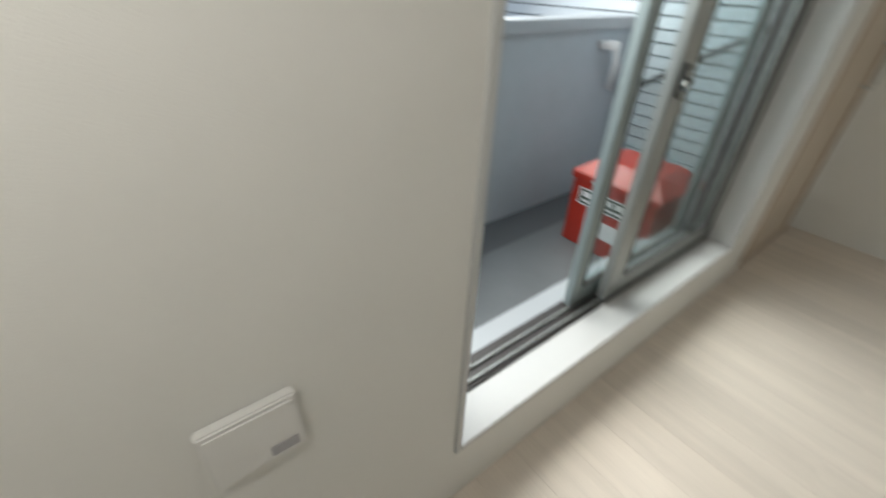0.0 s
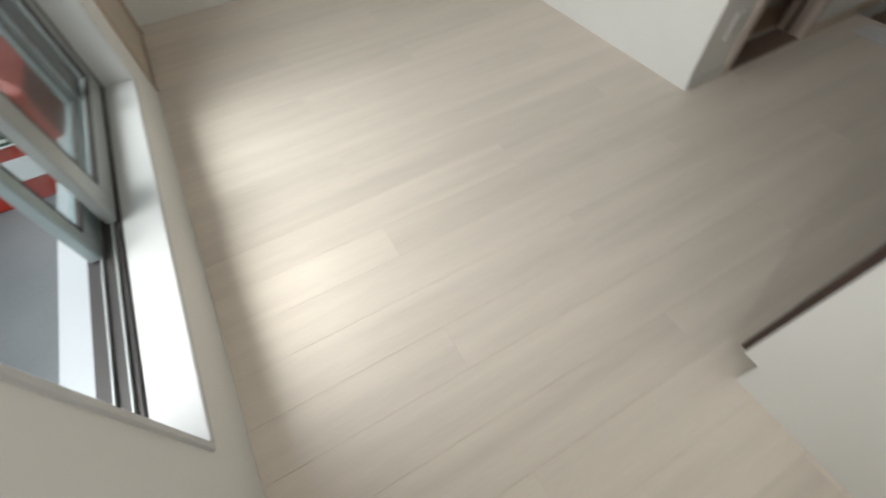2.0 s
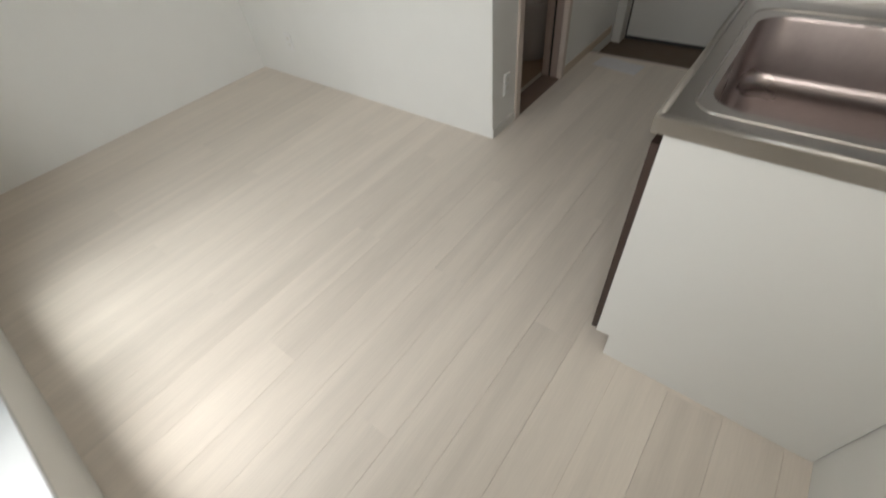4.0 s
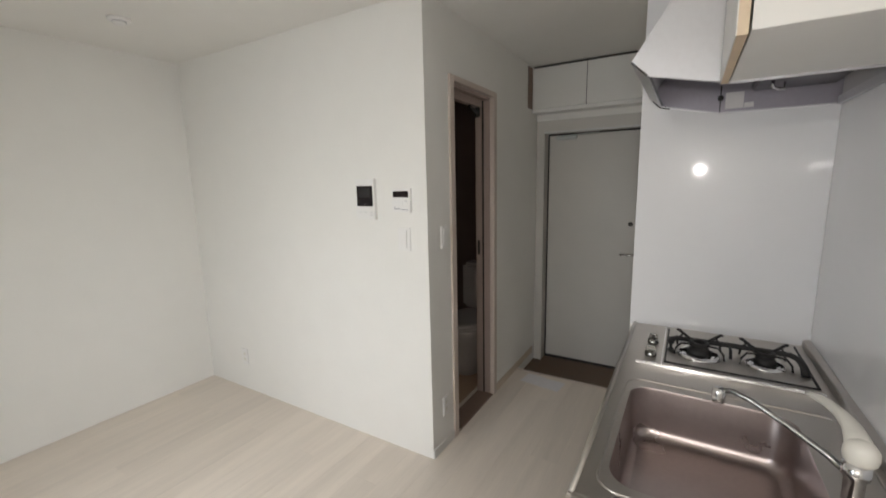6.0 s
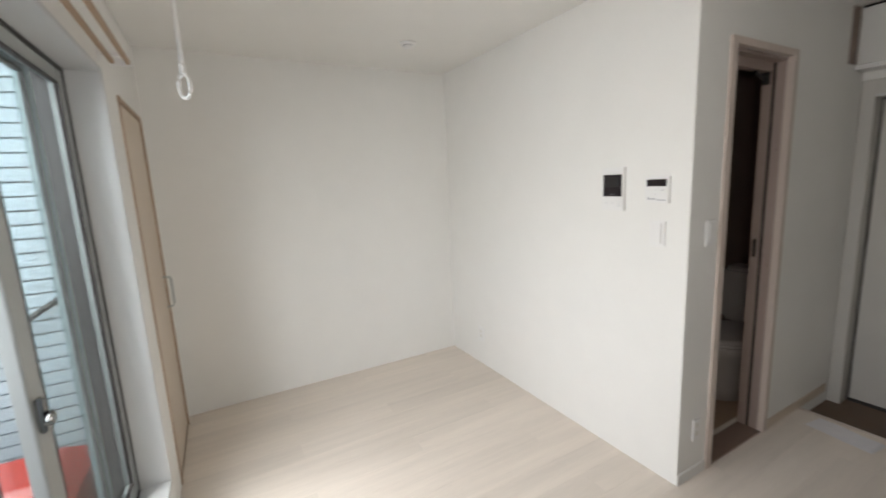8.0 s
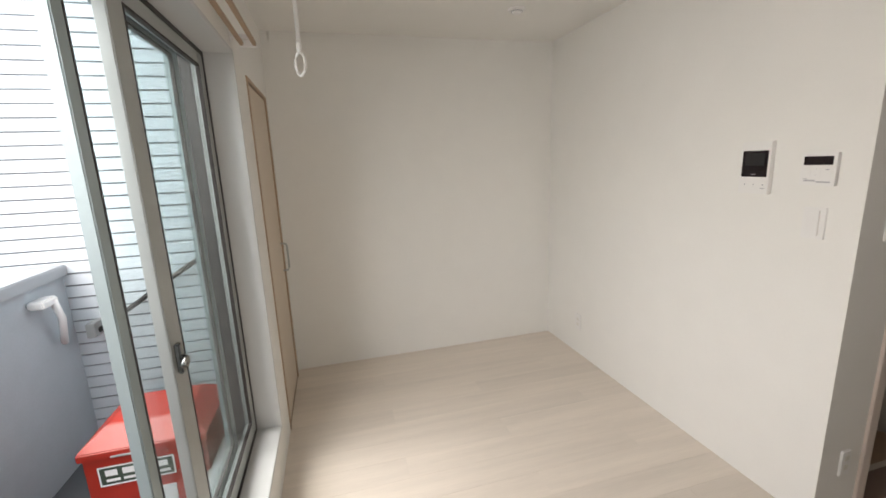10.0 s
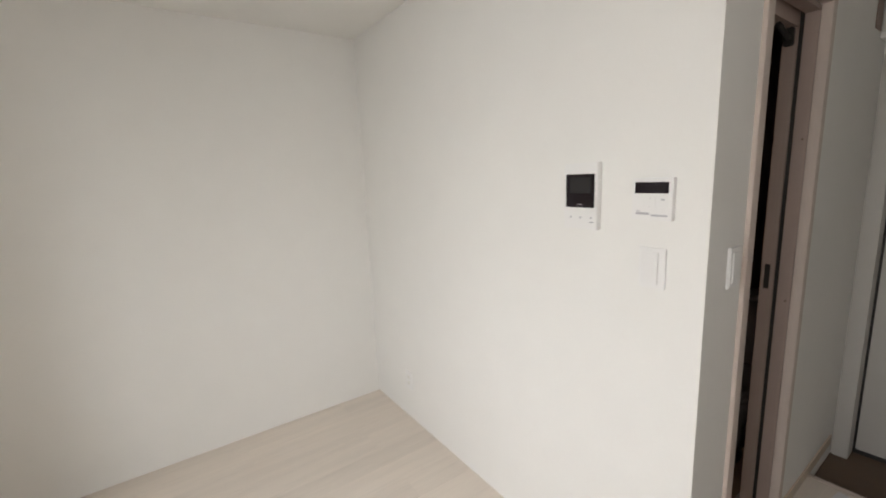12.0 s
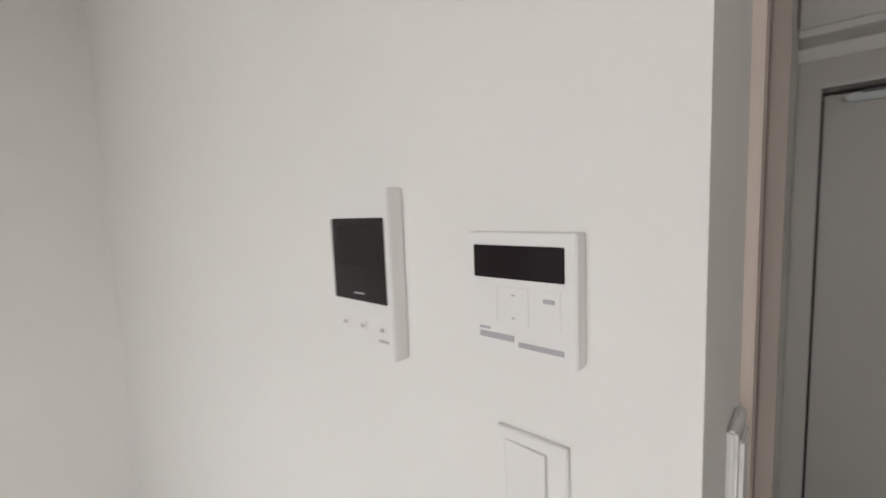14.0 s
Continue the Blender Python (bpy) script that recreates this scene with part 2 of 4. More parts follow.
floor = structure("floor", boxes((-T, XE + T, -T, 3.41, -0.12, -0.012), w=0), M_CLOSETDARK, "sub-floor under the pale wooden planks", "floor")
structure("entrance_floor", boxes((XC, XE, 3.41, YD + 0.3, GZ - 0.06, GZ)), M_GENKAN, "brown tiled entrance floor, a small step down", "floor")
structure("threshold", boxes((XC, XP, 3.385, 3.415, GZ, 0.003), w=0.003), M_BATHFRAME, "pale wooden nosing at the entrance step", "trim")
structure("ceiling", boxes((-T, XE + T, -T, YD + T, H, H + 0.1)), M_CEIL, "plain white papered ceiling", "ceiling")
structure("wall_west", boxes((-T, 0, -T, YN + T, -0.012, H)), M_WALL, "plain white papered wall", "wall")
structure("wall_north", boxes((0, XC - T, YN, YN + T, -0.012, H)), M_WALL, "plain white papered wall with the intercom", "wall")
structure("wall_hall_west", boxes((XC - T, XC, YN, BY0, -0.012, H), (XC - T, XC, BY1, YD, GZ, H), (XC - T, XC, BY0, BY1, BZ, H)), M_WALL, "white papered hall wall round the bathroom doorway", "wall")
structure("wall_entrance", boxes((XC - T, DX0, YD, YD + T, GZ, H), (DX1, XE, YD, YD + T, GZ, H), (DX0, DX1, YD, YD + T, DZ + 0.07, H), (XC - T, XE, YD + T + 0.02, YD + T + 0.05, GZ, H)), M_WALL, "white wall round the entrance door", "wall")
structure("wall_hall_east", boxes((XP, XP + T, YP + T, YD, GZ, H)), M_WALL, "white papered hall wall", "wall")
structure("wall_kitchen", boxes((XP, XE, YP + 0.004, YP + T, -0.012, H)), M_WALL, "white partition at the end of the kitchen", "wall")
structure("wall_east", boxes((XE, XE + T, -T, YD, GZ, H)), M_WALL, "plain white papered wall", "wall")
structure("wall_south", boxes((-T, CX0, -T, 0, -0.012, H), (CX1, WX0, -T, 0, -0.012, H), (WX1, XE, -T, 0, -0.012, H), (CX0, CX1, -T, 0, CZ, H),
    (WX0, WX1, -T, 0, -0.012, WZ0), (WX0, WX1, -T, 0, WZ1, H)), M_WALL, "white papered wall with the window and the closet", "wall")
structure("wall_panel", boxes((XP + 0.001, XE - 0.004, YP - 0.003, YP + 0.003, 0.84, H), w=0.001), M_PANEL, "glossy white kitchen wall panel behind the hob", "wall panel")
structure("wall_panel", boxes((XE - 0.004, XE - 0.0005, 1.15, YP - 0.003, 0.84, H)), M_PANEL, "glossy white kitchen wall panel beside the hob", "wall panel")
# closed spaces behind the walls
structure("wall_bath", boxes((0.9, 0.95, YN + T, YD, 0, H), (0.95, XC - T, YD - 0.05, YD, 0, H), (0.95, XC - T - 0.001, YN + T, YN + T + 0.03, 0, H)), M_BATHWALL, "bathroom wall panels, the dark of the unlit room in their colour", "wall")
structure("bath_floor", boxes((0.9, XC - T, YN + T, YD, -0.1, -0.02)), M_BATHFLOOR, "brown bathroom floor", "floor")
structure("wall_closet", boxes((CX0 + 0.023, CX1 - 0.023, -0.119, -0.06, 0, CZ - 0.024)), M_WALL, "closet back behind its door", "wall")

# skirting boards
SK = 0.055
structure("baseboard", boxes((XC, XC + 0.007, YN, BY0 - 0.027, 0, SK), w=0.0015), M_CABINET, "low white skirting board beside the bathroom door", "skirting")
structure("baseboard", boxes((XC, XC + 0.007, BY1 + 0.027, YD - 0.06, 0, SK), w=0.0015), M_CLOSET, "low pale wooden skirting board in the hall", "skirting")

# ---- window ----
win = tagged(new("window_1"), "silver aluminium sliding window, its east half open, over a white sill", "window", kind="structure")
win.matrix_basis = Matrix.Translation((WX0, 0, WZ0))
F = 0.018
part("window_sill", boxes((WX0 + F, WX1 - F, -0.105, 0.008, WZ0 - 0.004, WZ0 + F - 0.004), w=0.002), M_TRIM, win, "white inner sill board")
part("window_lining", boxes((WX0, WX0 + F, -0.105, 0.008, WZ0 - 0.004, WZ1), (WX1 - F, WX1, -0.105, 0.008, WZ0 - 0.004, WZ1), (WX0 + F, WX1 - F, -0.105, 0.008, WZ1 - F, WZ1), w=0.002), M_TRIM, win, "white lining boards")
fx0, fx1, fz0, fz1 = WX0 + F, WX1 - F, WZ0 + F, WZ1 - F
part("window_frame", boxes((fx0 - 0.018, fx0 + 0.012, -0.20, -0.106, fz0, fz1), (fx1 - 0.012, fx1 + 0.018, -0.20, -0.106, fz0, fz1),
    (fx0 - 0.018, fx1 + 0.018, -0.20, -0.106, fz1 - 0.014, fz1 + 0.012), (fx0 - 0.018, fx1 + 0.018, -0.20, -0.106, fz0 - 0.018, fz0 + 0.004), w=0.0015), M_ALUDARK, win, "dark sliding frame")
part("window_track", boxes((fx0, fx1, -0.124, -0.120, fz0 + 0.004, fz0 + 0.014), (fx0, fx1, -0.160, -0.156, fz0 + 0.004, fz0 + 0.014)), M_ALU, win, "silver running track")
part("outer_sill", boxes((fx0 - 0.05, fx1 + 0.05, -0.26, -0.201, WZ0 - 0.03, WZ0 + 0.004), (fx0 - 0.03, fx1 + 0.03, -0.30, -0.261, WZ0 - 0.05, WZ0 - 0.015), w=0.002), M_COPING, win, "pale outer sill")


def sash(x0, x1, y0, y1, label, wide=0.062, metal=M_ALU):
    z0, z1 = fz0 + 0.01, fz1 - 0.012
    st = 0.062
    s = part("sash", boxes((x0, x0 + st, y0, y1, z0, z1), (x1 - wide, x1, y0, y1, z0, z1), (x0 + st, x1 - wide, y0, y1, z0, z0 + 0.07), (x0 + st, x1 - wide, y0, y1, z1 - 0.05, z1), w=0.003), metal, win, label)
    ym = (y0 + y1) / 2
    g = part("pane", boxes((x0 + st - 0.006, x1 - wide + 0.006, ym - 0.003, ym + 0.003, z0 + 0.064, z1 - 0.044)), M_GLASS, s, "clear window pane")
    g.visible_shadow = False
    part("gasket", boxes((x0 + st - 0.001, x0 + st + 0.006, y1 - 0.012, y1 + 0.001, z0 + 0.07, z1 - 0.05), (x1 - wide - 0.006, x1 - wide + 0.001, y1 - 0.012, y1 + 0.001, z0 + 0.07, z1 - 0.05),
        (x0 + st, x1 - wide, y1 - 0.012, y1 + 0.001, z0 + 0.069, z0 + 0.077), (x0 + st, x1 - wide, y1 - 0.012, y1 + 0.001, z1 - 0.057, z1 - 0.049)), M_RUBBER, s, "dark glazing gasket")
    return s


inner = sash(fx0 + 0.012, 1.90, -0.138, -0.108, "silver inner sliding sash", 0.092)
outer = sash(1.25, 2.03, -0.186, -0.156, "grey-green outer sliding sash", 0.048, M_ALUGREEN)
part("window_lock", join(boxes((1.858, 1.882, -0.108, -0.092, 0.955, 1.045), w=0.004), tube([(1.87, -0.088, 1.0), (1.89, -0.076, 1.005), (1.91, -0.078, 0.99)], 0.010)), M_DIM, inner, "small grey crescent lock")
part("sash_foot", boxes((1.83, 1.895, -0.138, -0.106, fz0 + 0.004, fz0 + 0.012)), M_RUBBER, inner, "dark guide shoe")

# curtain rail above the window
rail = thing("curtain_rail", 1.87, 0, 2.06, "double brown metal curtain rail with white end caps", "curtain rail")
part("rail", boxes((1.02, 2.75, 0.030, 0.046, 2.04, 2.058), w=0.003), M_CLOSETDARK, rail)
part("rail", boxes((1.02, 2.75, 0.082, 0.098, 2.04, 2.058), w=0.003), M_CLOSETDARK, rail)
for bx in (1.06, 1.87, 2.70):
    part("bracket", boxes((bx, bx + 0.02, 0.0, 0.10, 2.058, 2.072), (bx, bx + 0.02, 0.0, 0.008, 2.04, 2.10), w=0.002), M_WHITE, rail, "white metal bracket")
part("end_cap", boxes((1.008, 1.022, 0.026, 0.102, 2.035, 2.063), w=0.004), M_WHITE, rail, "white end cap")

# ---- closet door ----
closet = tagged(new("door_1"), "closed pale wooden closet door beside the window", "closet door", kind="structure")
closet.matrix_basis = Matrix.Translation((CX0, 0, 0))
part("door_frame", boxes((CX0, CX0 + 0.022, -T, 0.006, 0, CZ), (CX1 - 0.022, CX1, -T, 0.006, 0, CZ), (CX0 + 0.022, CX1 - 0.022, -T, 0.006, CZ - 0.022, CZ), w=0.002), M_CLOSETDARK, closet, "slim brown door frame")
part("door_leaf", boxes((CX0 + 0.025, CX1 - 0.025, -0.034, -0.004, 0.008, CZ - 0.026), w=0.002), M_CLOSET, closet, "flat pale wooden leaf")
part("door_handle", join(tube([(0.18, -0.005, 0.83), (0.18, 0.03, 0.835), (0.18, 0.036, 0.85), (0.18, 0.036, 1.0), (0.18, 0.03, 1.015), (0.18, -0.005, 1.02)], 0.006)), M_ALU, closet, "slim metal bow handle")

# ---- bathroom doorway ----
bd = tagged(new("door_2"), "open bathroom door in a pale wooden frame", "bathroom door", kind="structure")
bd.matrix_basis = Matrix.Translation((XC, BY0, 0))
part("door_casing", boxes((XC - 0.02, XC + 0.012, BY0 - 0.025, BY0 + 0.023, 0, BZ + 0.023), (XC - 0.02, XC + 0.012, BY1 - 0.022, BY1 + 0.022, 0, BZ + 0.023), (XC - 0.02, XC + 0.012, BY0 + 0.023, BY1 - 0.022, BZ - 0.008, BZ + 0.023), w=0.002), M_BATHFRAME, bd, "pale wooden casing")
part("door_jamb", boxes((XC - 0.064, XC - 0.021, BY0, BY0 + 0.023, 0, BZ - 0.008), (XC - 0.064, XC - 0.021, BY1 - 0.022, BY1, 0, BZ - 0.008), (XC - 0.064, XC - 0.021, BY0 + 0.023, BY1 - 0.022, BZ - 0.024, BZ - 0.008), w=0.001), M_JAMBSHADE, bd, "pale wooden jamb, darkened in colour for its shade")
part("inner_jamb", boxes((XC - T - 0.002, XC - 0.078, BY0, BY0 + 0.021, 0, BZ - 0.008), (XC - T - 0.002, XC - 0.078, BY1 - 0.026, BY1, 0, BZ - 0.008), (XC - T - 0.002, XC - 0.078, BY0 + 0.021, BY1 - 0.026, BZ - 0.062, BZ - 0.008), w=0.001), M_JAMBSHADE, bd, "inner half of the pale jamb, darkened in colour for its shade")
part("gasket", boxes((XC - 0.077, XC - 0.065, BY0, BY0 + 0.018, 0, BZ - 0.008), (XC - 0.077, XC - 0.065, BY1 - 0.020, BY1, 0, BZ - 0.008)), M_RUBBER, bd, "dark rubber gasket in its groove")
part("screw_cap", join(lathe([(0.004, 0.0), (0.004, -0.001), (0.0, -0.001)], (XC - 0.035, BY1 - 0.022, 1.60), seg=12, axis="y"), lathe([(0.004, 0.0), (0.004, -0.001), (0.0, -0.001)], (XC - 0.035, BY1 - 0.022, 0.98), seg=12, axis="y")), M_JAMB, bd, "small brown screw caps")
part("strike_plate", boxes((XC - 0.110, XC - 0.092, BY1 - 0.028, BY1 - 0.0255, 1.02, 1.12), w=0.001), M_ALUDARK, bd, "dark metal strike plate")
part("top_catch", join(boxes((XC - 0.115, XC - 0.085, BY1 - 0.050, BY1 - 0.027, BZ - 0.125, BZ - 0.063), w=0.004), tube([(XC - 0.098, BY1 - 0.045, BZ - 0.10), (XC - 0.098, BY1 - 0.16, BZ - 0.070)], 0.009)), M_RUBBER, bd, "black catch at the top")
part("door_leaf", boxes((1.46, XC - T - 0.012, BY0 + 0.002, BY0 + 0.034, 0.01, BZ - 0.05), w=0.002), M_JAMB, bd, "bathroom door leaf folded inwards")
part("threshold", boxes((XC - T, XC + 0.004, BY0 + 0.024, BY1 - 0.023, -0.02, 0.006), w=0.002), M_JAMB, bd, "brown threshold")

# toilet in the dark bathroom
toilet = thing("toilet", 1.75, 3.35, 0, "white ceramic toilet with its lid closed on the brown bathroom floor", "toilet")


def oval(profile, cx, cy, sx, sy, seg=32):
    bm, rings = bmesh.new(), []
    for r, z in profile:
        rings.append([bm.verts.new((cx + sx * r * math.cos(2 * math.pi * k / seg), cy + sy * r * math.sin(2 * math.pi * k / seg), z)) for k in range(seg)])
    for r0, r1 in zip(rings, rings[1:]):
        for k in range(seg):
            bm.faces.new((r0[k], r0[(k + 1) % seg], r1[(k + 1) % seg], r1[k])).smooth = True
    bm.faces.new(rings[0]), bm.faces.new(rings[-1])
    bmesh.ops.recalc_face_normals(bm, faces=bm.faces[:])
    return bm


part("bowl", oval([(0.62, -0.02), (0.60, 0.1), (0.68, 0.2), (0.9, 0.32), (1.0, 0.37), (0.98, 0.385)], 1.76, 3.27, 0.19, 0.26), M_CERAMIC, toilet)
part("seat", oval([(0.98, 0.387), (1.02, 0.392), (1.02, 0.402), (0.98, 0.408)], 1.76, 3.27, 0.19, 0.26), M_CERAMIC, toilet, "white plastic seat")
part("lid", oval([(1.0, 0.410), (1.02, 0.414), (1.0, 0.428), (0.9, 0.435)], 1.76, 3.27, 0.19, 0.26), M_CERAMIC, toilet, "white plastic lid")
part("tank", boxes((1.57, 1.95, 3.50, 3.70, 0.42, 0.82), w=0.03, seg=3), M_CERAMIC, toilet, "white ceramic tank")

# ---- entrance door ----
ed = tagged(new("door_3"), "closed pale grey steel entrance door", "entrance door", kind="structure")
ed.matrix_basis = Matrix.Translation((DX0, YD, 0))
part("door_frame", boxes((XC + 0.004, DX0 + 0.012, YD - 0.012, YD + T, GZ, DZ + 0.07), (DX1 - 0.012, XP - 0.001, YD - 0.012, YD + T, GZ, DZ + 0.07), (DX0 + 0.012, DX1 - 0.012, YD - 0.012, YD + T, DZ - 0.03, DZ + 0.07), w=0.002), M_DOOR, ed, "pale grey steel frame")
part("gasket", boxes((DX0 + 0.012, DX0 + 0.022, YD + 0.095, YD + 0.118, GZ + 0.01, DZ - 0.04), (DX0 + 0.012, DX1 - 0.012, YD + 0.095, YD + 0.118, DZ - 0.042, DZ - 0.030), (DX0 + 0.012, DX1 - 0.012, YD + 0.095, YD + 0.118, GZ, GZ + 0.022)), M_RUBBER, ed, "black door seal")
part("door_leaf", boxes((DX0 + 0.022, DX1 - 0.012, YD + 0.10, YD + 0.135, GZ + 0.022, DZ - 0.042), w=0.002), M_DOOR, ed, "flat pale grey leaf")
part("door_closer", join(boxes((DX0 + 0.08, DX0 + 0.25, YD + 0.065, YD + 0.099, DZ - 0.08, DZ - 0.05), w=0.006), tube([(DX0 + 0.12, YD + 0.075, DZ - 0.05), (DX0 + 0.32, YD + 0.045, DZ - 0.045), (DX0 + 0.42, YD + 0.085, DZ - 0.04)], 0.005)), M_ALU, ed, "silver door closer with its arm")
# the light caught by the frame's edge, laid on as a paler strip
part("edge_highlight", boxes((DX0 + 0.012, DX1 - 0.012, YD - 0.014, YD - 0.0125, DZ - 0.032, DZ - 0.018)), M_TRIM, ed, "pale strip painting the light on the frame's edge")
part("thumb_turn", join(lathe([(0.018, 0), (0.018, -0.006), (0.0, -0.006)], (2.86, YD + 0.10, 1.16), axis="y"), boxes((2.855, 2.865, YD + 0.07, YD + 0.094, 1.145, 1.175), w=0.002)), M_RUBBER, ed, "dark lock knob")
part("lock_cover", boxes((2.905, 2.965, YD + 0.065, YD + 0.099, 1.215, 1.32), w=0.005), M_WHITE, ed, "white lock cover")
part("door_handle", join(lathe([(0.024, 0), (0.024, -0.008), (0.0, -0.008)], (2.915, YD + 0.10, 0.92), axis="y"), tube([(2.915, YD + 0.095, 0.92), (2.915, YD + 0.045, 0.92), (2.90, YD + 0.037, 0.92), (2.80, YD + 0.037, 0.92)], 0.009)), M_CHROME, ed, "chrome lever handle")

# cupboards over the entrance door
cup = thing("upper_cupboard", 2.585, 3.75, 2.03, "white two-door cupboard under the ceiling over the entrance door", "cupboard")
part("body", boxes((XC + 0.003, XP - 0.002, 3.722, YD - 0.002, 2.045, 2.385), w=0.001), M_CABINET, cup)
# the shade in the gap over the cupboard, painted as a dark strip
part("filler", boxes((XC + 0.003, XP - 0.002, 3.73, YD - 0.002, 2.385, 2.399)), M_RUBBER, cup, "recessed filler under the ceiling, coloured dark for the gap's shade")
part("door", boxes((XC + 0.006, 2.535, 3.702, 3.72, 2.075, 2.378), w=0.0015), M_CABINET, cup)
part("door", boxes((2.541, XP - 0.004, 3.702, 3.72, 2.075, 2.378), w=0.0015), M_CABINET, cup)
part("side_strip", boxes((XC + 0.0005, XC + 0.004, 3.60, 3.7015, 2.075, 2.385)), M_JAMB, cup, "thin brown strip on the wall beside the cupboard")
part("grip_rail", prism([(3.692, 2.045), (3.72, 2.045), (3.72, 2.072), (3.700, 2.072)], "x", XC + 0.004, XP - 0.003, w=0.001), M_WHITE, cup, "bright white grip rail under the doors")
part("door_gap", boxes((2.5355, 2.5405, 3.706, 3.7215, 2.075, 2.378)), M_RUBBER, cup, "dark gap between the doors")

# ---- kitchen base unit ----
KY0, KY1 = 1.222, YP - 0.004
unit = thing("kitchen_base_unit", 3.38, 1.84, 0, "white kitchen base unit with dark brown doors", "kitchen unit")
part("side_panel", prism([(3.080, 0.815), (XE - 0.003, 0.815), (XE - 0.003, 0.0), (3.122, 0.0), (3.122, 0.105), (3.080, 0.105)], "y", KY0 + 0.004, KY0 + 0.020, w=0.001), M_KITCHEN, unit, "plain white end panel")
part("body", boxes((3.085, XE - 0.003, KY0 + 0.021, KY1, 0.105, 0.66), (3.085, 3.118, KY0 + 0.021, KY1, 0.66, 0.813), (3.61, XE - 0.003, KY0 + 0.021, KY1, 0.66, 0.813)), M_KITCHEN, unit)
part("toe_kick", boxes((3.13, 3.145, KY0 + 0.021, KY1, 0, 0.104)), M_DKWOOD, unit, "dark recessed toe kick")
for i in range(3):
    a = KY0 + 0.004 + i * 0.414
    d = part("door", boxes((3.062, 3.079, a, a + 0.410, 0.118, 0.785), w=0.001), M_DKWOOD, unit, "dark brown door")
    part("handle", boxes((3.045, 3.061, a + 0.15, a + 0.27, 0.765, 0.775), w=0.002), M_ALU, d, "slim metal handle")

# worktop with its sink
SX0, SX1, SY0, SY1, SR = 3.122, 3.545, 1.300, 1.815, 0.065


def rounded(x0, x1, y0, y1, r, n=6):
    pts = []
    for cx, cy, a0 in ((x1 - r, y1 - r, 0), (x0 + r, y1 - r, 90), (x0 + r, y0 + r, 180), (x1 - r, y0 + r, 270)):
        for k in range(n + 1):
            a = radians(a0 + 90 * k / n)
            pts.append((cx + r * math.cos(a), cy + r * math.sin(a)))
    return pts


top = thing("worktop", 3.38, 1.84, 0.815, "brushed stainless steel worktop with a pressed rectangular sink", "worktop")


def sheet_with_hole(x0, x1, y0, y1, z, hole, t):
    bm = bmesh.new()
    n = len(hole)
    inner_v = [bm.verts.new((x, y, z)) for x, y in hole]
    cx, cy = sum(p[0] for p in hole) / n, sum(p[1] for p in hole) / n
    outer_v = []
    for x, y in hole:
        dx, dy = x - cx, y - cy
        k = min([((x1 if dx > 0 else x0) - cx) / dx if abs(dx) > 1e-6 else 9e9, ((y1 if dy > 0 else y0) - cy) / dy if abs(dy) > 1e-6 else 9e9])
        outer_v.append(bm.verts.new((cx + dx * k, cy + dy * k, z)))
    for i in range(n):
        j = (i + 1) % n
        bm.faces.new((inner_v[i], inner_v[j], outer_v[j], outer_v[i]))
    corners = {}
    for px, py in ((x0, y0), (x1, y0), (x1, y1), (x0, y1)):
        best = min(range(n), key=lambda i: (outer_v[i].co.x - px) ** 2 + (outer_v[i].co.y - py) ** 2)
        outer_v[best].co.x, outer_v[best].co.y = px, py
    low = [bm.verts.new((v.co.x, v.co.y, z - t)) for v in outer_v]
    for i in range(n):
        j = (i + 1) % n
        bm.faces.new((outer_v[i], outer_v[j], low[j], low[i]))
    bmesh.ops.recalc_face_normals(bm, faces=bm.faces[:])
    return bm


hole = rounded(SX0, SX1, SY0, SY1, SR)
TOPX0 = 3.056
part("top", sheet_with_hole(TOPX0 + 0.004, XE - 0.004, KY0 - 0.002, 1.90, 0.846, hole, 0.031), M_STEEL, top)
part("top_rear", boxes((TOPX0 + 0.004, XE - 0.004, 1.90, KY1, 0.815, 0.846)), M_STEEL, top)
part("edge_roll", join(tube([(TOPX0 + 0.008, KY0, 0.845), (TOPX0 + 0.008, KY1, 0.845)], 0.008), boxes((TOPX0, TOPX0 + 0.006, KY0 - 0.004, KY1, 0.812, 0.846), w=0.002), tube([(TOPX0 + 0.01, KY0 + 0.003, 0.845), (XE - 0.01, KY0 + 0.003, 0.845)], 0.006),
    boxes((TOPX0, XE - 0.006, KY0 - 0.006, KY0 - 0.002, 0.812, 0.847), w=0.0015)), M_STEEL, top, "rolled steel edge")
part("back_lip", prism([(XE - 0.03, 0.846), (XE - 0.026, 0.872), (XE - 0.005, 0.876), (XE - 0.005, 0.846)], "y", KY0, KY1, w=0.002), M_STEEL, top, "raised lip along the wall")
part("bead", tube([(p[0], p[1], 0.8465) for p in rounded(SX0 - 0.018, XE - 0.045, SY0 - 0.03, SY1 + 0.045, 0.05)], 0.0035, seg=8, closed=True), M_STEEL, top, "raised drip bead round the sink")


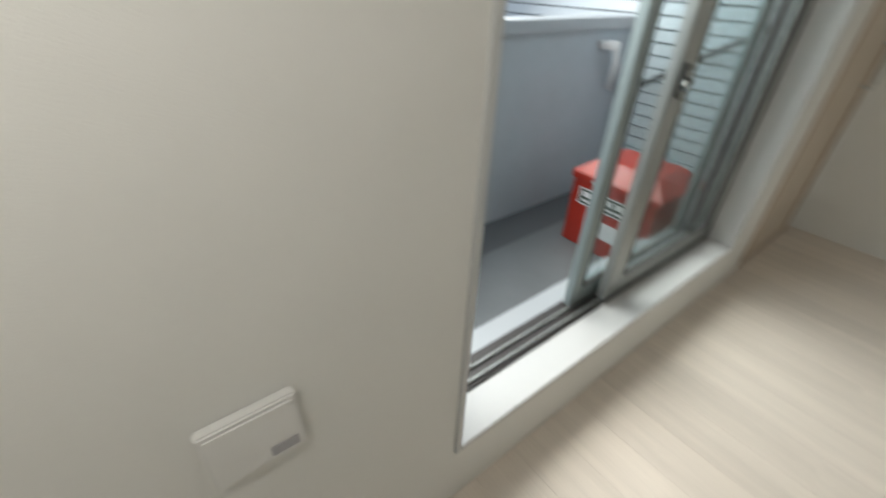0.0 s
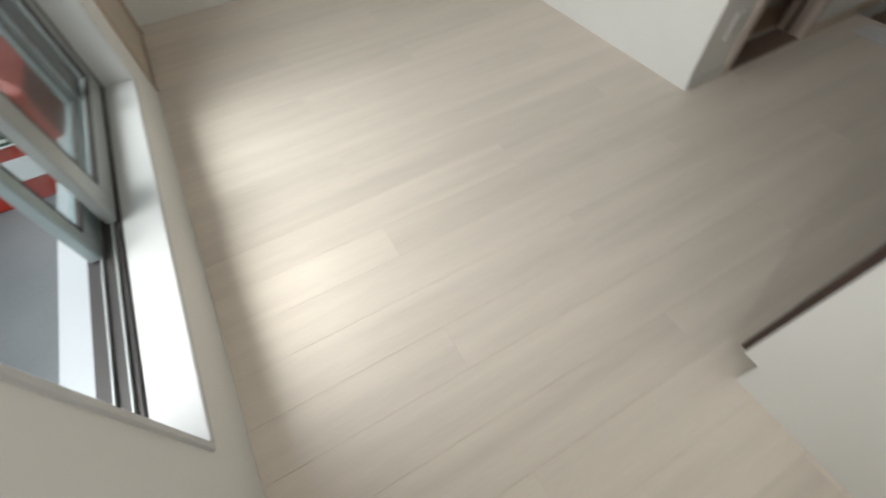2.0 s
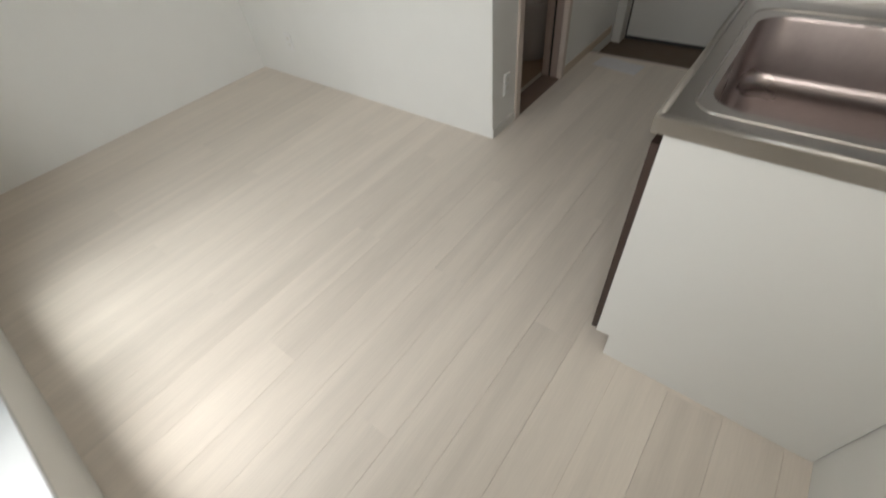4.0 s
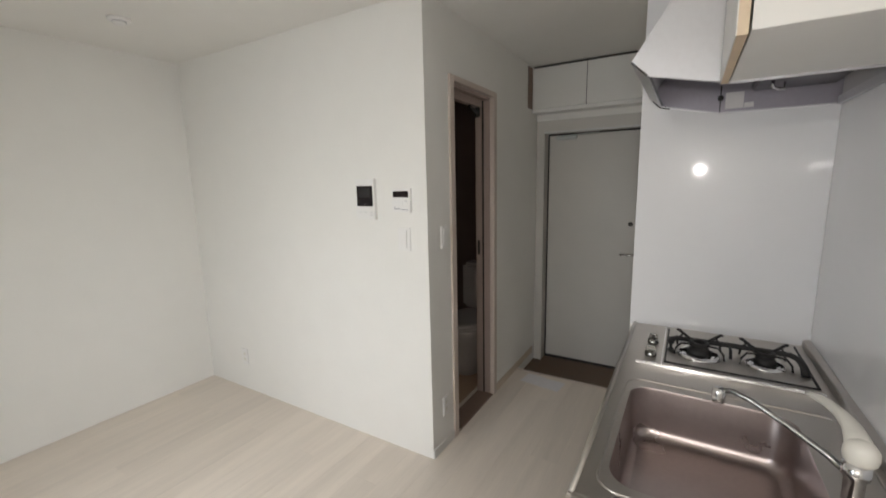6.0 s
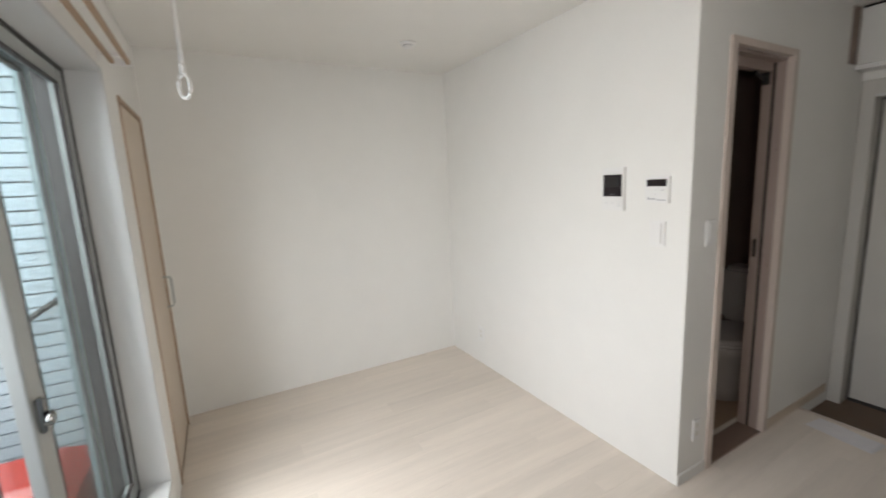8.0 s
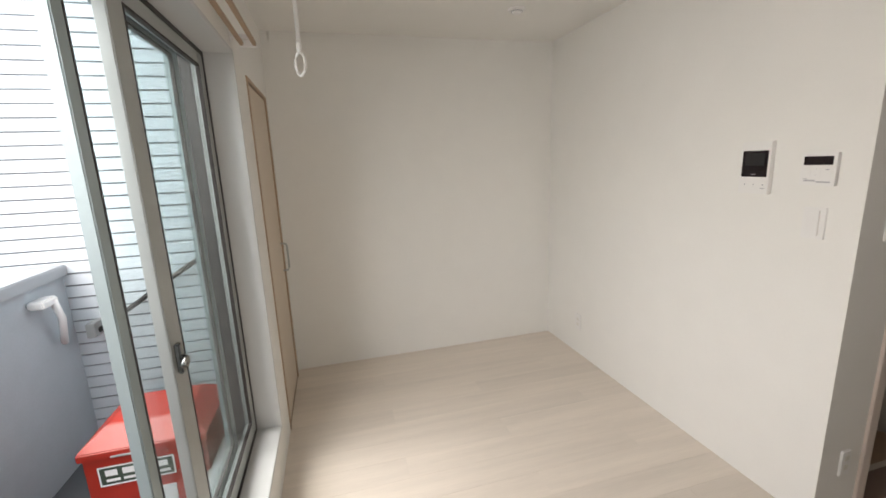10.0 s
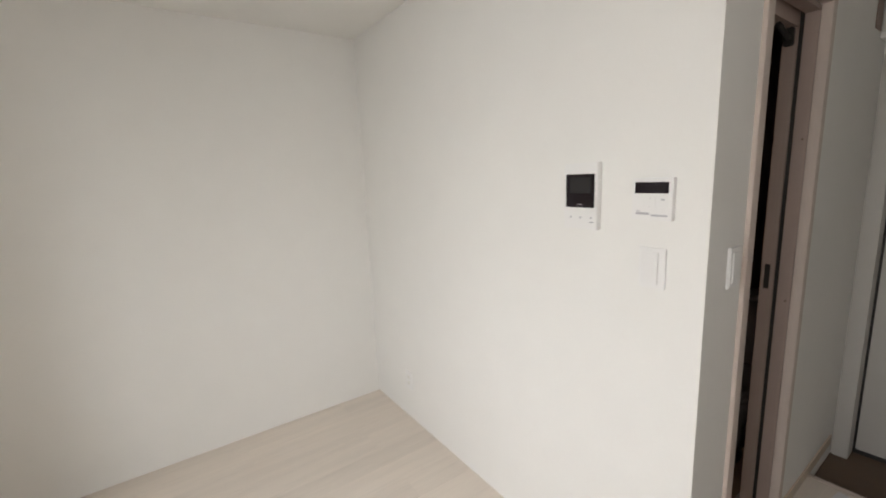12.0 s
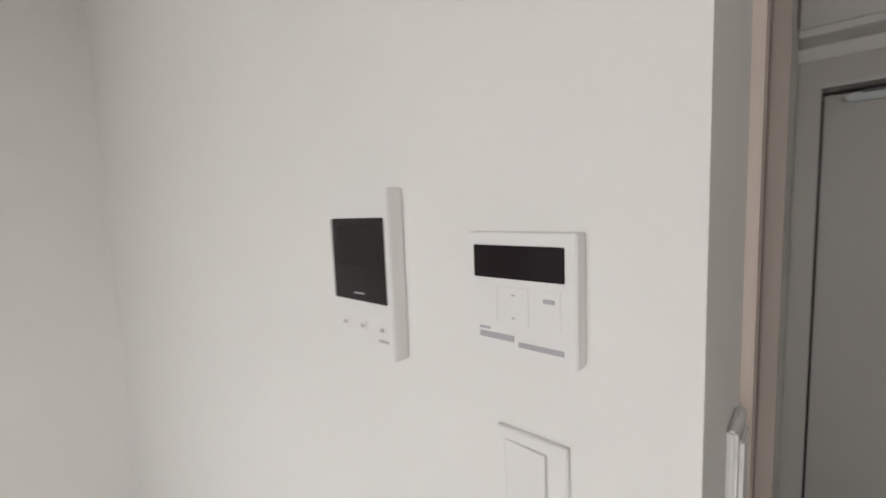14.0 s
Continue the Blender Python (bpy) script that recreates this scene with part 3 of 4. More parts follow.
def basin():
    bm = bmesh.new()
    levels = [(0.0, 0.846, 0), (0.003, 0.838, 0), (0.008, 0.715, 0), (0.016, 0.692, 0), (0.035, 0.683, 0)]
    rings = []
    for off, z, _ in levels:
        pts = rounded(SX0 + off, SX1 - off, SY0 + off, SY1 - off, max(SR - off * 0.6, 0.02))
        rings.append([bm.verts.new((x, y, z)) for x, y in pts])
    for r0, r1 in zip(rings, rings[1:]):
        for i in range(len(r0)):
            j = (i + 1) % len(r0)
            bm.faces.new((r0[i], r0[j], r1[j], r1[i])).smooth = True
    bm.faces.new(rings[-1])
    bmesh.ops.recalc_face_normals(bm, faces=bm.faces[:])
    bmesh.ops.reverse_faces(bm, faces=bm.faces[:])
    return bm


part("basin", basin(), M_BASIN, top, "deep steel basin with rounded corners")
part("drain", lathe([(0.0, 0.0), (0.03, 0.001), (0.05, 0.004), (0.056, 0.002), (0.056, -0.002)], (3.47, 1.40, 0.685)), M_RUBBER, top, "dark drain cover")

# faucet
FX, FY = 3.555, 1.405
tap = thing("faucet", FX, FY, 0.846, "chrome sink faucet with a long cream lever beside the sink", "faucet")
part("column", lathe([(0.030, 0), (0.029, 0.008), (0.018, 0.013), (0.0155, 0.03), (0.0165, 0.10), (0.022, 0.108), (0.022, 0.132), (0.0, 0.133)], (FX, FY, 0.846)), M_CHROME, tap)
part("head", lathe([(0.0, 0.178), (0.012, 0.177), (0.022, 0.170), (0.027, 0.160), (0.0275, 0.148), (0.025, 0.138), (0.021, 0.134), (0.0, 0.1335)], (FX + 0.004, FY + 0.004, 0.846)), M_CREAM, tap, "cream plastic cap")
part("lever", tube([(FX + 0.004, FY + 0.005, 1.002), (FX + 0.006, FY + 0.035, 1.010), (FX + 0.006, FY + 0.07, 1.017), (FX + 0.001, FY + 0.12, 1.018), (FX - 0.008, FY + 0.175, 1.013), (FX - 0.02, FY + 0.225, 1.003), (FX - 0.028, FY + 0.25, 0.997)], [0.024, 0.0215, 0.0175, 0.014, 0.0125, 0.011, 0.007], flat=0.7), M_CREAM, tap, "long cream plastic lever")
part("spout", tube([(FX - 0.008, FY + 0.012, 0.948), (FX - 0.035, FY + 0.033, 0.964), (FX - 0.10, FY + 0.064, 0.996), (FX - 0.155, FY + 0.092, 1.018), (FX - 0.192, FY + 0.110, 1.025), (FX - 0.214, FY + 0.120, 1.018)], [0.008, 0.0065, 0.006, 0.006, 0.006, 0.006]), M_DIM, tap, "slim chrome spout")
part("aerator", lathe([(0.0, 0.0), (0.013, 0.0), (0.0145, 0.006), (0.0145, 0.028), (0.010, 0.036), (0.0, 0.036)], (FX - 0.217, FY + 0.122, 0.986)), M_CHROME, tap, "chrome spout tip")

# ---- gas hob ----
hob = thing("gas_hob", 3.38, 2.21, 0.846, "two-burner steel gas hob with black pan supports", "gas hob")
part("hob_plate", boxes((3.115, 3.645, 2.00, 2.43, 0.8465, 0.857), w=0.004), M_STEEL, hob)
part("front_edge", boxes((3.112, 3.648, 1.985, 2.0, 0.8465, 0.859), w=0.004), M_CHROME, hob, "bright front edge")
part("drip_border", boxes((3.205, 3.211, 2.02, 2.40, 0.857, 0.861), (3.634, 3.64, 2.02, 2.40, 0.857, 0.861), (3.211, 3.634, 2.02, 2.026, 0.857, 0.861)), M_BLACK, hob, "black rim of the burner well")
part("divider", boxes((3.196, 3.2, 2.0, 2.43, 0.857, 0.864), w=0.001), M_CHROME, hob, "bright ridge beside the knobs")


def burner(x, y, r):
    b = part("burner", lathe([(r, 0), (r, 0.004), (r * 0.86, 0.012), (r * 0.72, 0.008), (r * 0.60, 0.004), (0.0, 0.004)], (x, y, 0.857)), M_CHROME, hob, "bright burner ring")
    part("burner_cap", lathe([(r * 0.52, 0.004), (r * 0.55, 0.016), (r * 0.5, 0.026), (r * 0.32, 0.032), (0.0, 0.032)], (x, y, 0.857)), M_BLACK, b, "black burner cap")
    part("burner_body", lathe([(r * 0.42, 0.0), (r * 0.46, 0.010), (r * 0.42, 0.020), (0.0, 0.021)], (x, y, 0.857)), M_STEEL, b, "steel burner head")


burner(3.315, 2.145, 0.072)
burner(3.515, 2.15, 0.06)


def trivet(x, y, r):
    bms = []
    for a in (38, 142):
        c, q = math.cos(radians(a)), math.sin(radians(a))
        bms.append(tube([(x + c * 0.015, y + q * 0.015, 0.893), (x + c * r * 0.6, y + q * r * 0.6, 0.905), (x + c * r, y + q * r, 0.920), (x + c * r * 1.08, y + q * r * 1.08, 0.918)], 0.0055, seg=6))
        bms.append(tube([(x + c * r * 0.8, y + q * r * 0.8, 0.908), (x + c * r, y + q * r, 0.885), (x + c * r * 1.05, y + q * r * 1.05, 0.858)], 0.004, seg=6))
    for a in (212, 328):
        c, q = math.cos(radians(a)), math.sin(radians(a))
        bms.append(tube([(x + c * 0.015, y + q * 0.015, 0.893), (x + c * r * 0.8, y + q * r * 0.8, 0.898), (x + c * r * 1.02, y + q * r * 1.02, 0.880), (x + c * r * 1.06, y + q * r * 1.06, 0.858)], 0.0038, seg=6))
    bms.append(tube([(x + math.cos(2 * math.pi * k / 16) * r * 0.30, y + math.sin(2 * math.pi * k / 16) * r * 0.30, 0.892) for k in range(16)], 0.010, seg=6, closed=True))
    part("pan_support", join(*bms), M_BLACK, hob, "black iron pan support")


trivet(3.315, 2.175, 0.088)
trivet(3.515, 2.175, 0.082)
part("support_bar", join(tube([(3.222, 2.155, 0.860), (3.222, 2.165, 0.884), (3.222, 2.185, 0.890), (3.24, 2.205, 0.892), (3.415, 2.212, 0.892), (3.59, 2.205, 0.892), (3.612, 2.185, 0.888), (3.618, 2.13, 0.880), (3.618, 2.105, 0.860)], 0.0125, seg=8, flat=0.8),
    tube([(3.415, 2.212, 0.888), (3.415, 2.17, 0.884), (3.415, 2.15, 0.862)], 0.005, seg=6)), M_BLACK, hob, "black iron bar")
for ky in (2.065, 2.20):
    part("knob", join(lathe([(0.02, 0), (0.021, 0.006), (0.017, 0.02), (0.0, 0.022)], (3.158, ky, 0.857)), boxes((3.142, 3.174, ky - 0.006, ky + 0.006, 0.872, 0.896), w=0.003)), M_DIM, hob, "silver control knob")

# ---- range hood ----
hood = thing("range_hood", 3.4, 2.13, 1.77, "stainless steel sloping range hood over the hob", "range hood")
HY0, HY1 = 1.80, YP - 0.005
PROF = [(3.070, 1.862), (3.115, 1.820), (3.330, 1.774), (XE - 0.006, 1.774), (XE - 0.006, 2.38), (3.400, 2.38)]


def side(y):
    return prism(PROF, "y", y, y + 0.003)


part("side_panel", side(HY0), M_HOOD, hood, "brushed steel side")
# far side in the darkened steel, as its inner face lies in shade
part("side_panel", side(HY1 - 0.003), M_HOODSHADE, hood, "brushed steel side")
part("front", prism([(3.070, 1.862), (3.400, 2.38), (3.404, 2.379), (3.074, 1.860)], "y", HY0 + 0.003, HY1 - 0.003), M_HOOD, hood, "sloping steel front")
part("lower_lip", prism([(3.070, 1.862), (3.115, 1.820), (3.118, 1.822), (3.073, 1.864)], "y", HY0 + 0.003, HY1 - 0.003), M_HOOD, hood, "narrow steel lip")
# dark sheet added behind the lip to paint in its shade
part("lip_shade", prism([(3.080, 1.866), (3.119, 1.826), (3.123, 1.829), (3.084, 1.869)], "y", HY0 + 0.006, HY1 - 0.006), M_TRAY, hood, "sheet behind the lip, coloured dark for the shade there")
part("inner_tray", prism([(3.125, 1.93), (XE - 0.01, 1.93), (XE - 0.01, 1.935), (3.128, 1.935)], "y", HY0 + 0.004, HY1 - 0.004), M_TRAY, hood, "recessed steel underside, darkened for the shade in the hood")
part("rim", join(boxes((3.33, XE - 0.008, HY1 - 0.012, HY1 - 0.004, 1.772, 1.778), (3.33, XE - 0.008, HY0 + 0.004, HY0 + 0.012, 1.772, 1.778), (XE - 0.02, XE - 0.007, HY0 + 0.018, HY1 - 0.018, 1.772, 1.80), w=0.001),
    prism([(3.115, 1.819), (3.33, 1.772), (3.33, 1.777), (3.118, 1.824)], "y", HY1 - 0.012, HY1 - 0.004), prism([(3.115, 1.819), (3.33, 1.772), (3.33, 1.777), (3.118, 1.824)], "y", HY0 + 0.004, HY0 + 0.012)), M_HOOD, hood, "folded steel rim")
part("filter", boxes((3.42, 3.66, 1.88, 2.38, 1.835, 1.929), w=0.006), M_TRAY, hood, "grey grease filter, darkened for the shade in the hood")
part("filter_handle", tube([(3.46, 2.20, 1.837), (3.46, 2.20, 1.815), (3.48, 2.23, 1.81), (3.50, 2.26, 1.815), (3.50, 2.26, 1.837)], 0.005), M_CHROME, hood, "bright filter handle")
part("rivet", join(boxes((3.318, 3.338, HY1 - 0.022, HY1 - 0.004, 1.822, 1.842), w=0.003), boxes((3.326, 3.330, HY1 - 0.008, HY1 - 0.004, 1.776, 1.880))), M_BLACK, hood, "small black clip on a dark seam")
part("edge_strip", tube([(3.072, HY0 - 0.001, 1.862), (3.116, HY0 - 0.001, 1.820)], 0.0025, seg=6), M_BLACK, hood, "black edge strip")
part("notice", boxes((3.345, 3.405, HY1 - 0.0055, HY1 - 0.0035, 1.790, 1.852), (3.407, 3.438, HY1 - 0.0055, HY1 - 0.0035, 1.790, 1.808)), M_PAPER, hood, "pale notice sticker")
part("corner_clip", tube([(3.085, HY1 - 0.006, 1.850), (3.113, HY1 - 0.006, 1.822), (3.150, HY1 - 0.006, 1.812)], 0.006, seg=6), M_BLACK, hood, "black corner clip")
part("duct_cover", boxes((3.404, XE - 0.006, HY0 + 0.003, HY1 - 0.003, 2.381, 2.399)), M_HOOD, hood, "steel duct cover")

# wall cabinet beside the hood
wc = thing("wall_cabinet", 3.52, 1.56, 1.77, "white wall cabinet with raw wooden door edges beside the hood", "wall cabinet")
CW = 1.335
part("body", boxes((3.3195, XE - 0.006, CW, HY0 - 0.003, 1.776, 2.398), w=0.001), M_CABINET, wc)
part("door", boxes((3.2965, 3.2985, CW, HY0 - 0.003, 1.771, 2.390)), M_CABINET, wc, "white door face")
part("door_core", boxes((3.2987, 3.3155, CW + 0.001, HY0 - 0.004, 1.771, 2.390), w=0.001), M_CHIP, wc, "raw wooden edge of the door")

# ---- fittings on the walls ----
ic = thing("intercom", 1.735, YN, 1.33, "white wall intercom with a dark square screen", "intercom")
part("body", boxes((1.671, 1.799, 2.106, YN - 0.0005, 1.330, 1.546), w=0.0015, seg=2), M_WHITE, ic)
part("screen", boxes((1.679, 1.789, 2.1045, 2.1075, 1.401, 1.510), w=0.001), M_SCREEN, ic, "black glass screen")
part("display", boxes((1.694, 1.776, 2.1040, 2.1047, 1.448, 1.500)), M_BLACK, ic, "slightly lighter display area")
for i, bx in enumerate((1.694, 1.732, 1.772)):
    b = part("button", boxes((bx, bx + 0.014, 2.1043, 2.1063, 1.362, 1.376), w=0.0008), M_WHITE, ic, "small white button")
    part("symbol", boxes((bx + 0.003, bx + 0.010, 2.1038, 2.1042, 1.366, 1.371)), M_INK, b, "grey button symbol")
part("mark", boxes((1.770, 1.788, 2.1050, 2.1059, 1.352, 1.355)), M_INK, ic, "grey printed bar")
part("mark", boxes((1.725, 1.745, 2.1040, 2.1044, 1.4105, 1.4125)), M_INK, ic, "grey printed bar")

rc = thing("heater_remote", 1.97, YN, 1.373, "white water heater remote with a long dark display", "remote control")
part("body", boxes((1.913, 2.030, 2.111, YN - 0.0005, 1.373, 1.493), w=0.0012, seg=2), M_WHITE, rc)
part("display", boxes((1.922, 2.019, 2.1095, 2.1125, 1.449, 1.481), w=0.0008), M_SCREEN, rc, "black display")
for bx0, bx1 in ((1.924, 1.950), (1.954, 1.984), (1.988, 2.016)):
    part("button", boxes((bx0, bx1, 2.1098, 2.1115, 1.405, 1.442), w=0.0008), M_WHITE, rc, "flat white key")
for x0, x1, y0, z0, z1 in ((1.966, 1.969, 2.1091, 1.433, 1.4345), (1.966, 1.969, 2.1091, 1.411, 1.4125), (1.999, 2.010, 2.1091, 1.430, 1.434),
        (1.927, 1.940, 2.1103, 1.3965, 1.399), (1.927, 1.967, 2.1103, 1.388, 1.394), (1.972, 2.018, 2.1103, 1.384, 1.389)):
    part("mark", boxes((x0, x1, y0, y0 + 0.0006, z0, z1)), M_INK, rc, "grey printed bar")


def wall_plate(name, label, category, x0, x1, z0, z1, rocker=True):
    """A plate on the north wall."""
    p = thing(name, (x0 + x1) / 2, YN, z0, label, category, category + "es" if rocker else category + "s")
    part("plate", boxes((x0, x1, YN - 0.007, YN - 0.0005, z0, z1), w=0.001, seg=2), M_WHITE, p)
    if rocker:
        part("rocker", prism([(x0 + 0.010, YN - 0.0068), (x1 - 0.021, YN - 0.0068), (x1 - 0.021, YN - 0.0115), (x0 + 0.012, YN - 0.0085)], "z", z0 + 0.012, z1 - 0.012, w=0.0004), M_WHITE, p, "wide white rocker")
        part("rocker_line", boxes((x1 - 0.0205, x1 - 0.0195, YN - 0.0078, YN - 0.0065, z0 + 0.014, z1 - 0.014)), M_CREAM, p, "thin grey line beside the rocker")
    else:
        for dz in (0.03, 0.07):
            part("socket", boxes(((x0 + x1) / 2 - 0.014, (x0 + x1) / 2 + 0.014, YN - 0.0085, YN - 0.0065, z0 + dz, z0 + dz + 0.022), w=0.001), M_CREAM, p, "two-slot socket")
    return p


wall_plate("light_switch", "white wall switch under the heater remote", "light switch", 1.935, 2.014, 1.170, 1.290)
wall_plate("wall_outlet", "white power outlet low on the white wall", "power outlet", 0.425, 0.495, 0.20, 0.32, False)

hs = thing("light_switch", XC, 2.285, 1.17, "white wall switch beside the bathroom door", "light switch", "light switches")
part("plate", boxes((XC + 0.0005, XC + 0.010, 2.250, 2.322, 1.17, 1.29), w=0.003, seg=3), M_WHITE, hs)
part("rocker", boxes((XC + 0.009, XC + 0.014, 2.263, 2.309, 1.184, 1.276), w=0.002), M_WHITE, hs, "wide white rocker")
ho = thing("wall_outlet", XC, 2.25, 0.2, "white power outlet low on the hall wall", "power outlet", "power outlets")
part("plate", boxes((XC + 0.0005, XC + 0.009, 2.235, 2.290, 0.20, 0.315), w=0.003, seg=3), M_WHITE, ho)
for dz in (0.028, 0.07):
    part("socket", boxes((XC + 0.008, XC + 0.0105, 2.250, 2.276, 0.20 + dz, 0.222 + dz), w=0.001), M_CREAM, ho, "two-slot socket")

sp = thing("wall_outlet", 3.055, 0, 0.612, "white double outlet plate beside the window", "power outlet", "power outlets")
part("plate", boxes((2.992, 3.118, 0.0005, 0.018, 0.612, 0.728), w=0.003, seg=3), M_WHITE, sp)
part("cover", boxes((2.998, 3.112, 0.017, 0.021, 0.650, 0.722), w=0.002), M_WHITE, sp, "blank white cover")
part("jack", boxes((3.002, 3.042, 0.017, 0.0195, 0.622, 0.642), w=0.001), M_INK, sp, "grey jack opening")

# ---- on the ceiling ----
det = thing("smoke_detector", 0.62, 1.53, H, "small white round smoke detector on the ceiling", "smoke detector")
part("base", lathe([(0.052, 0), (0.052, -0.01), (0.048, -0.014), (0.0, -0.014)], (0.62, 1.53, H)), M_WHITE, det)
part("sensor", lathe([(0.03, -0.014), (0.028, -0.026), (0.02, -0.03), (0.0, -0.03)], (0.62, 1.53, H)), M_WHITE, det, "white sensor dome")
part("slot_ring", lathe([(0.0325, -0.0135), (0.0325, -0.018), (0.031, -0.018), (0.031, -0.0135)], (0.62, 1.53, H)), M_INK, det, "dark slot round the dome")
dl = thing("downlight", 2.646, 2.311, H, "small round white downlight, switched off, in the ceiling", "downlight")
part("trim_ring", lathe([(0.06, 0), (0.058, -0.008), (0.045, -0.010), (0.042, 0.0)], (2.646, 2.311, H)), M_WHITE, dl)
part("lamp", lathe([(0.041, 0.0), (0.038, -0.012), (0.02, -0.02), (0.0, -0.021)], (2.646, 2.311, H)), M_CREAM, dl, "unlit frosted lamp")
hk = thing("drying_pole_hanger", 1.185, 0.28, H, "white ceiling hanger rod with an oval ring for a drying pole", "drying pole hanger")
part("ceiling_base", lathe([(0.03, 0), (0.03, -0.006), (0.018, -0.016), (0.012, -0.03), (0.0, -0.03)], (1.185, 0.28, H)), M_WHITE, hk)
part("rod", tube([(1.185, 0.28, H - 0.02), (1.185, 0.28, 2.02)], 0.0085), M_WHITE, hk)
part("joint", lathe([(0.009, 0.03), (0.011, 0.02), (0.011, 0.0), (0.006, -0.01), (0.0, -0.01)], (1.185, 0.28, 1.99)), M_WHITE, hk)
part("ring", tube([(1.185 + 0.020 * math.cos(a), 0.28 + 0.020 * math.cos(a), 1.935 + 0.045 * math.sin(a)) for a in [2 * math.pi * k / 24 for k in range(24)]], 0.0065, closed=True), M_WHITE, hk, "white oval ring")

# ---- paper on the floor ----
pap = thing("paper_leaflet", 2.37, 3.28, 0, "folded white paper leaflet on the floor at the entrance step", "leaflet")


def sheet(x0, x1, y0, y1, z, lift, rot):
    bm = bmesh.new()
    nx, ny = 8, 4
    g = [[None] * (ny + 1) for _ in range(nx + 1)]
    cx, cy = (x0 + x1) / 2, (y0 + y1) / 2
    for i in range(nx + 1):
        for j in range(ny + 1):
            u, v = i / nx, j / ny
            x, y = x0 + (x1 - x0) * u - cx, y0 + (y1 - y0) * v - cy
            h = z + lift * (math.sin(u * 5.0) ** 2) * (0.4 + 0.6 * v)
            g[i][j] = bm.verts.new((cx + x * math.cos(rot) - y * math.sin(rot), cy + x * math.sin(rot) + y * math.cos(rot), h))
    for i in range(nx):
        for j in range(ny):
            bm.faces.new((g[i][j], g[i + 1][j], g[i + 1][j + 1], g[i][j + 1]))
    r = bmesh.ops.extrude_face_region(bm, geom=bm.faces[:])
    bmesh.ops.translate(bm, verts=[v for v in r["geom"] if isinstance(v, bmesh.types.BMVert)], vec=(0, 0, 0.0015))
    bmesh.ops.recalc_face_normals(bm, faces=bm.faces[:])
    return bm


part("sheet", sheet(2.23, 2.53, 3.20, 3.345, 0.002, 0.004, radians(-8)), M_PAPER, pap)
part("sheet", sheet(2.27, 2.52, 3.21, 3.33, 0.009, 0.004, radians(-10)), M_PAPER, pap)

# ---- balcony ----
BZF = 0.0
balcony_floor = structure("balcony_floor", boxes((0.5, 4.4, -0.84, -T - 0.001, BZF - 0.15, BZF)), M_BALCONY, "grey sheet balcony floor", "balcony floor")
structure("gutter", boxes((0.5, 4.4, -1.07, -0.84, BZF - 0.15, BZF + 0.001)), M_GUTTER, "dark drainage strip along the parapet", "gutter")
structure("parapet", boxes((0.5, 4.4, -1.19, -1.07, BZF - 0.2, 0.995)), M_PARAPET, "grey rendered balcony parapet", "parapet")
structure("coping", boxes((0.50, 4.4, -1.22, -1.045, 0.995, 1.055), w=0.006), M_COPING, "pale metal coping on the parapet", "coping")
structure("outer_wall", boxes((WX1 + 0.02, 4.4, -0.2, -T - 0.001, BZF, 3.2), (0.5, WX0 - 0.02, -0.2, -T - 0.001, BZF, 3.2), (WX0 - 0.02, WX1 + 0.02, -0.2, -T - 0.001, WZ1 + 0.01, 3.2), (WX0 - 0.02, WX1 + 0.02, -0.199, -T - 0.001, BZF, WZ0 - 0.052)), M_PARAPET, "grey outer wall round the window", "outer wall")
structure("end_wall", boxes((4.4, 4.5, -1.2, -T, BZF - 0.2, 3.0)), M_SIDING, "white wall closing the balcony", "outer wall")
# out of view, added only to cut off the steepest skylight
structure("unseen_eave", boxes((0.5, 4.4, -0.50, -0.201, 2.50, 2.62)), M_COPING, "unseen pale eave over the window, added to limit the skylight", "ceiling")
ground = structure("ground", boxes((-60, 60, -60, 60, -3.2, -3.0)), M_PARAPET, "grey ground far below the balcony", "ground")
siding = structure("siding_wall", boxes((0.40, 0.495, -3.2, -T - 0.001, -3.0, 3.6)), M_SEAM, "white lap siding wall at the end of the balcony", "siding wall")

# escape ladder box
rb = thing("escape_ladder_box", 1.09, -0.49, BZF, "red metal escape ladder box with a faceted lid, on the balcony", "storage box")
RX0, RX1, RY0, RY1 = 0.88, 1.30, -0.74, -0.26
part("body", boxes((RX0 + 0.012, RX1 - 0.012, RY0 + 0.012, RY1 - 0.012, BZF, 0.375), w=0.006), M_RED, rb)


def faceted_lid():
    bm = bmesh.new()
    loops = []
    for z, k, d in ((0.37, 0.0, 0), (0.405, 0.0, 0), (0.475, 0.085, 0), (0.478, 0.10, 0)):
        loops.append([bm.verts.new(p) for p in ((RX0 + k, RY0 + k, z), (RX1 - k, RY0 + k, z), (RX1 - k, RY1 - k, z), (RX0 + k, RY1 - k, z))])
    for a, b in zip(loops, loops[1:]):
        for i in range(4):
            bm.faces.new((a[i], a[(i + 1) % 4], b[(i + 1) % 4], b[i]))
    bm.faces.new(loops[0]), bm.faces.new(loops[-1])
    bmesh.ops.recalc_face_normals(bm, faces=bm.faces[:])
    bevel(bm, 0.004, 2)
    return bm


part("lid", faceted_lid(), M_RED, rb, "red faceted lid")
part("lid_edge", boxes((RX1 - 0.004, RX1 + 0.003, RY0 + 0.12, RY0 + 0.22, 0.372, 0.382), w=0.002), M_ALU, rb, "bright strip at the lid's lower edge")
XF = RX1 - 0.0125
lb = part("label", boxes((XF, XF + 0.003, RY0 + 0.06, RY0 + 0.34, 0.24, 0.33)), M_GREENLABEL, rb, "dark green label plate")
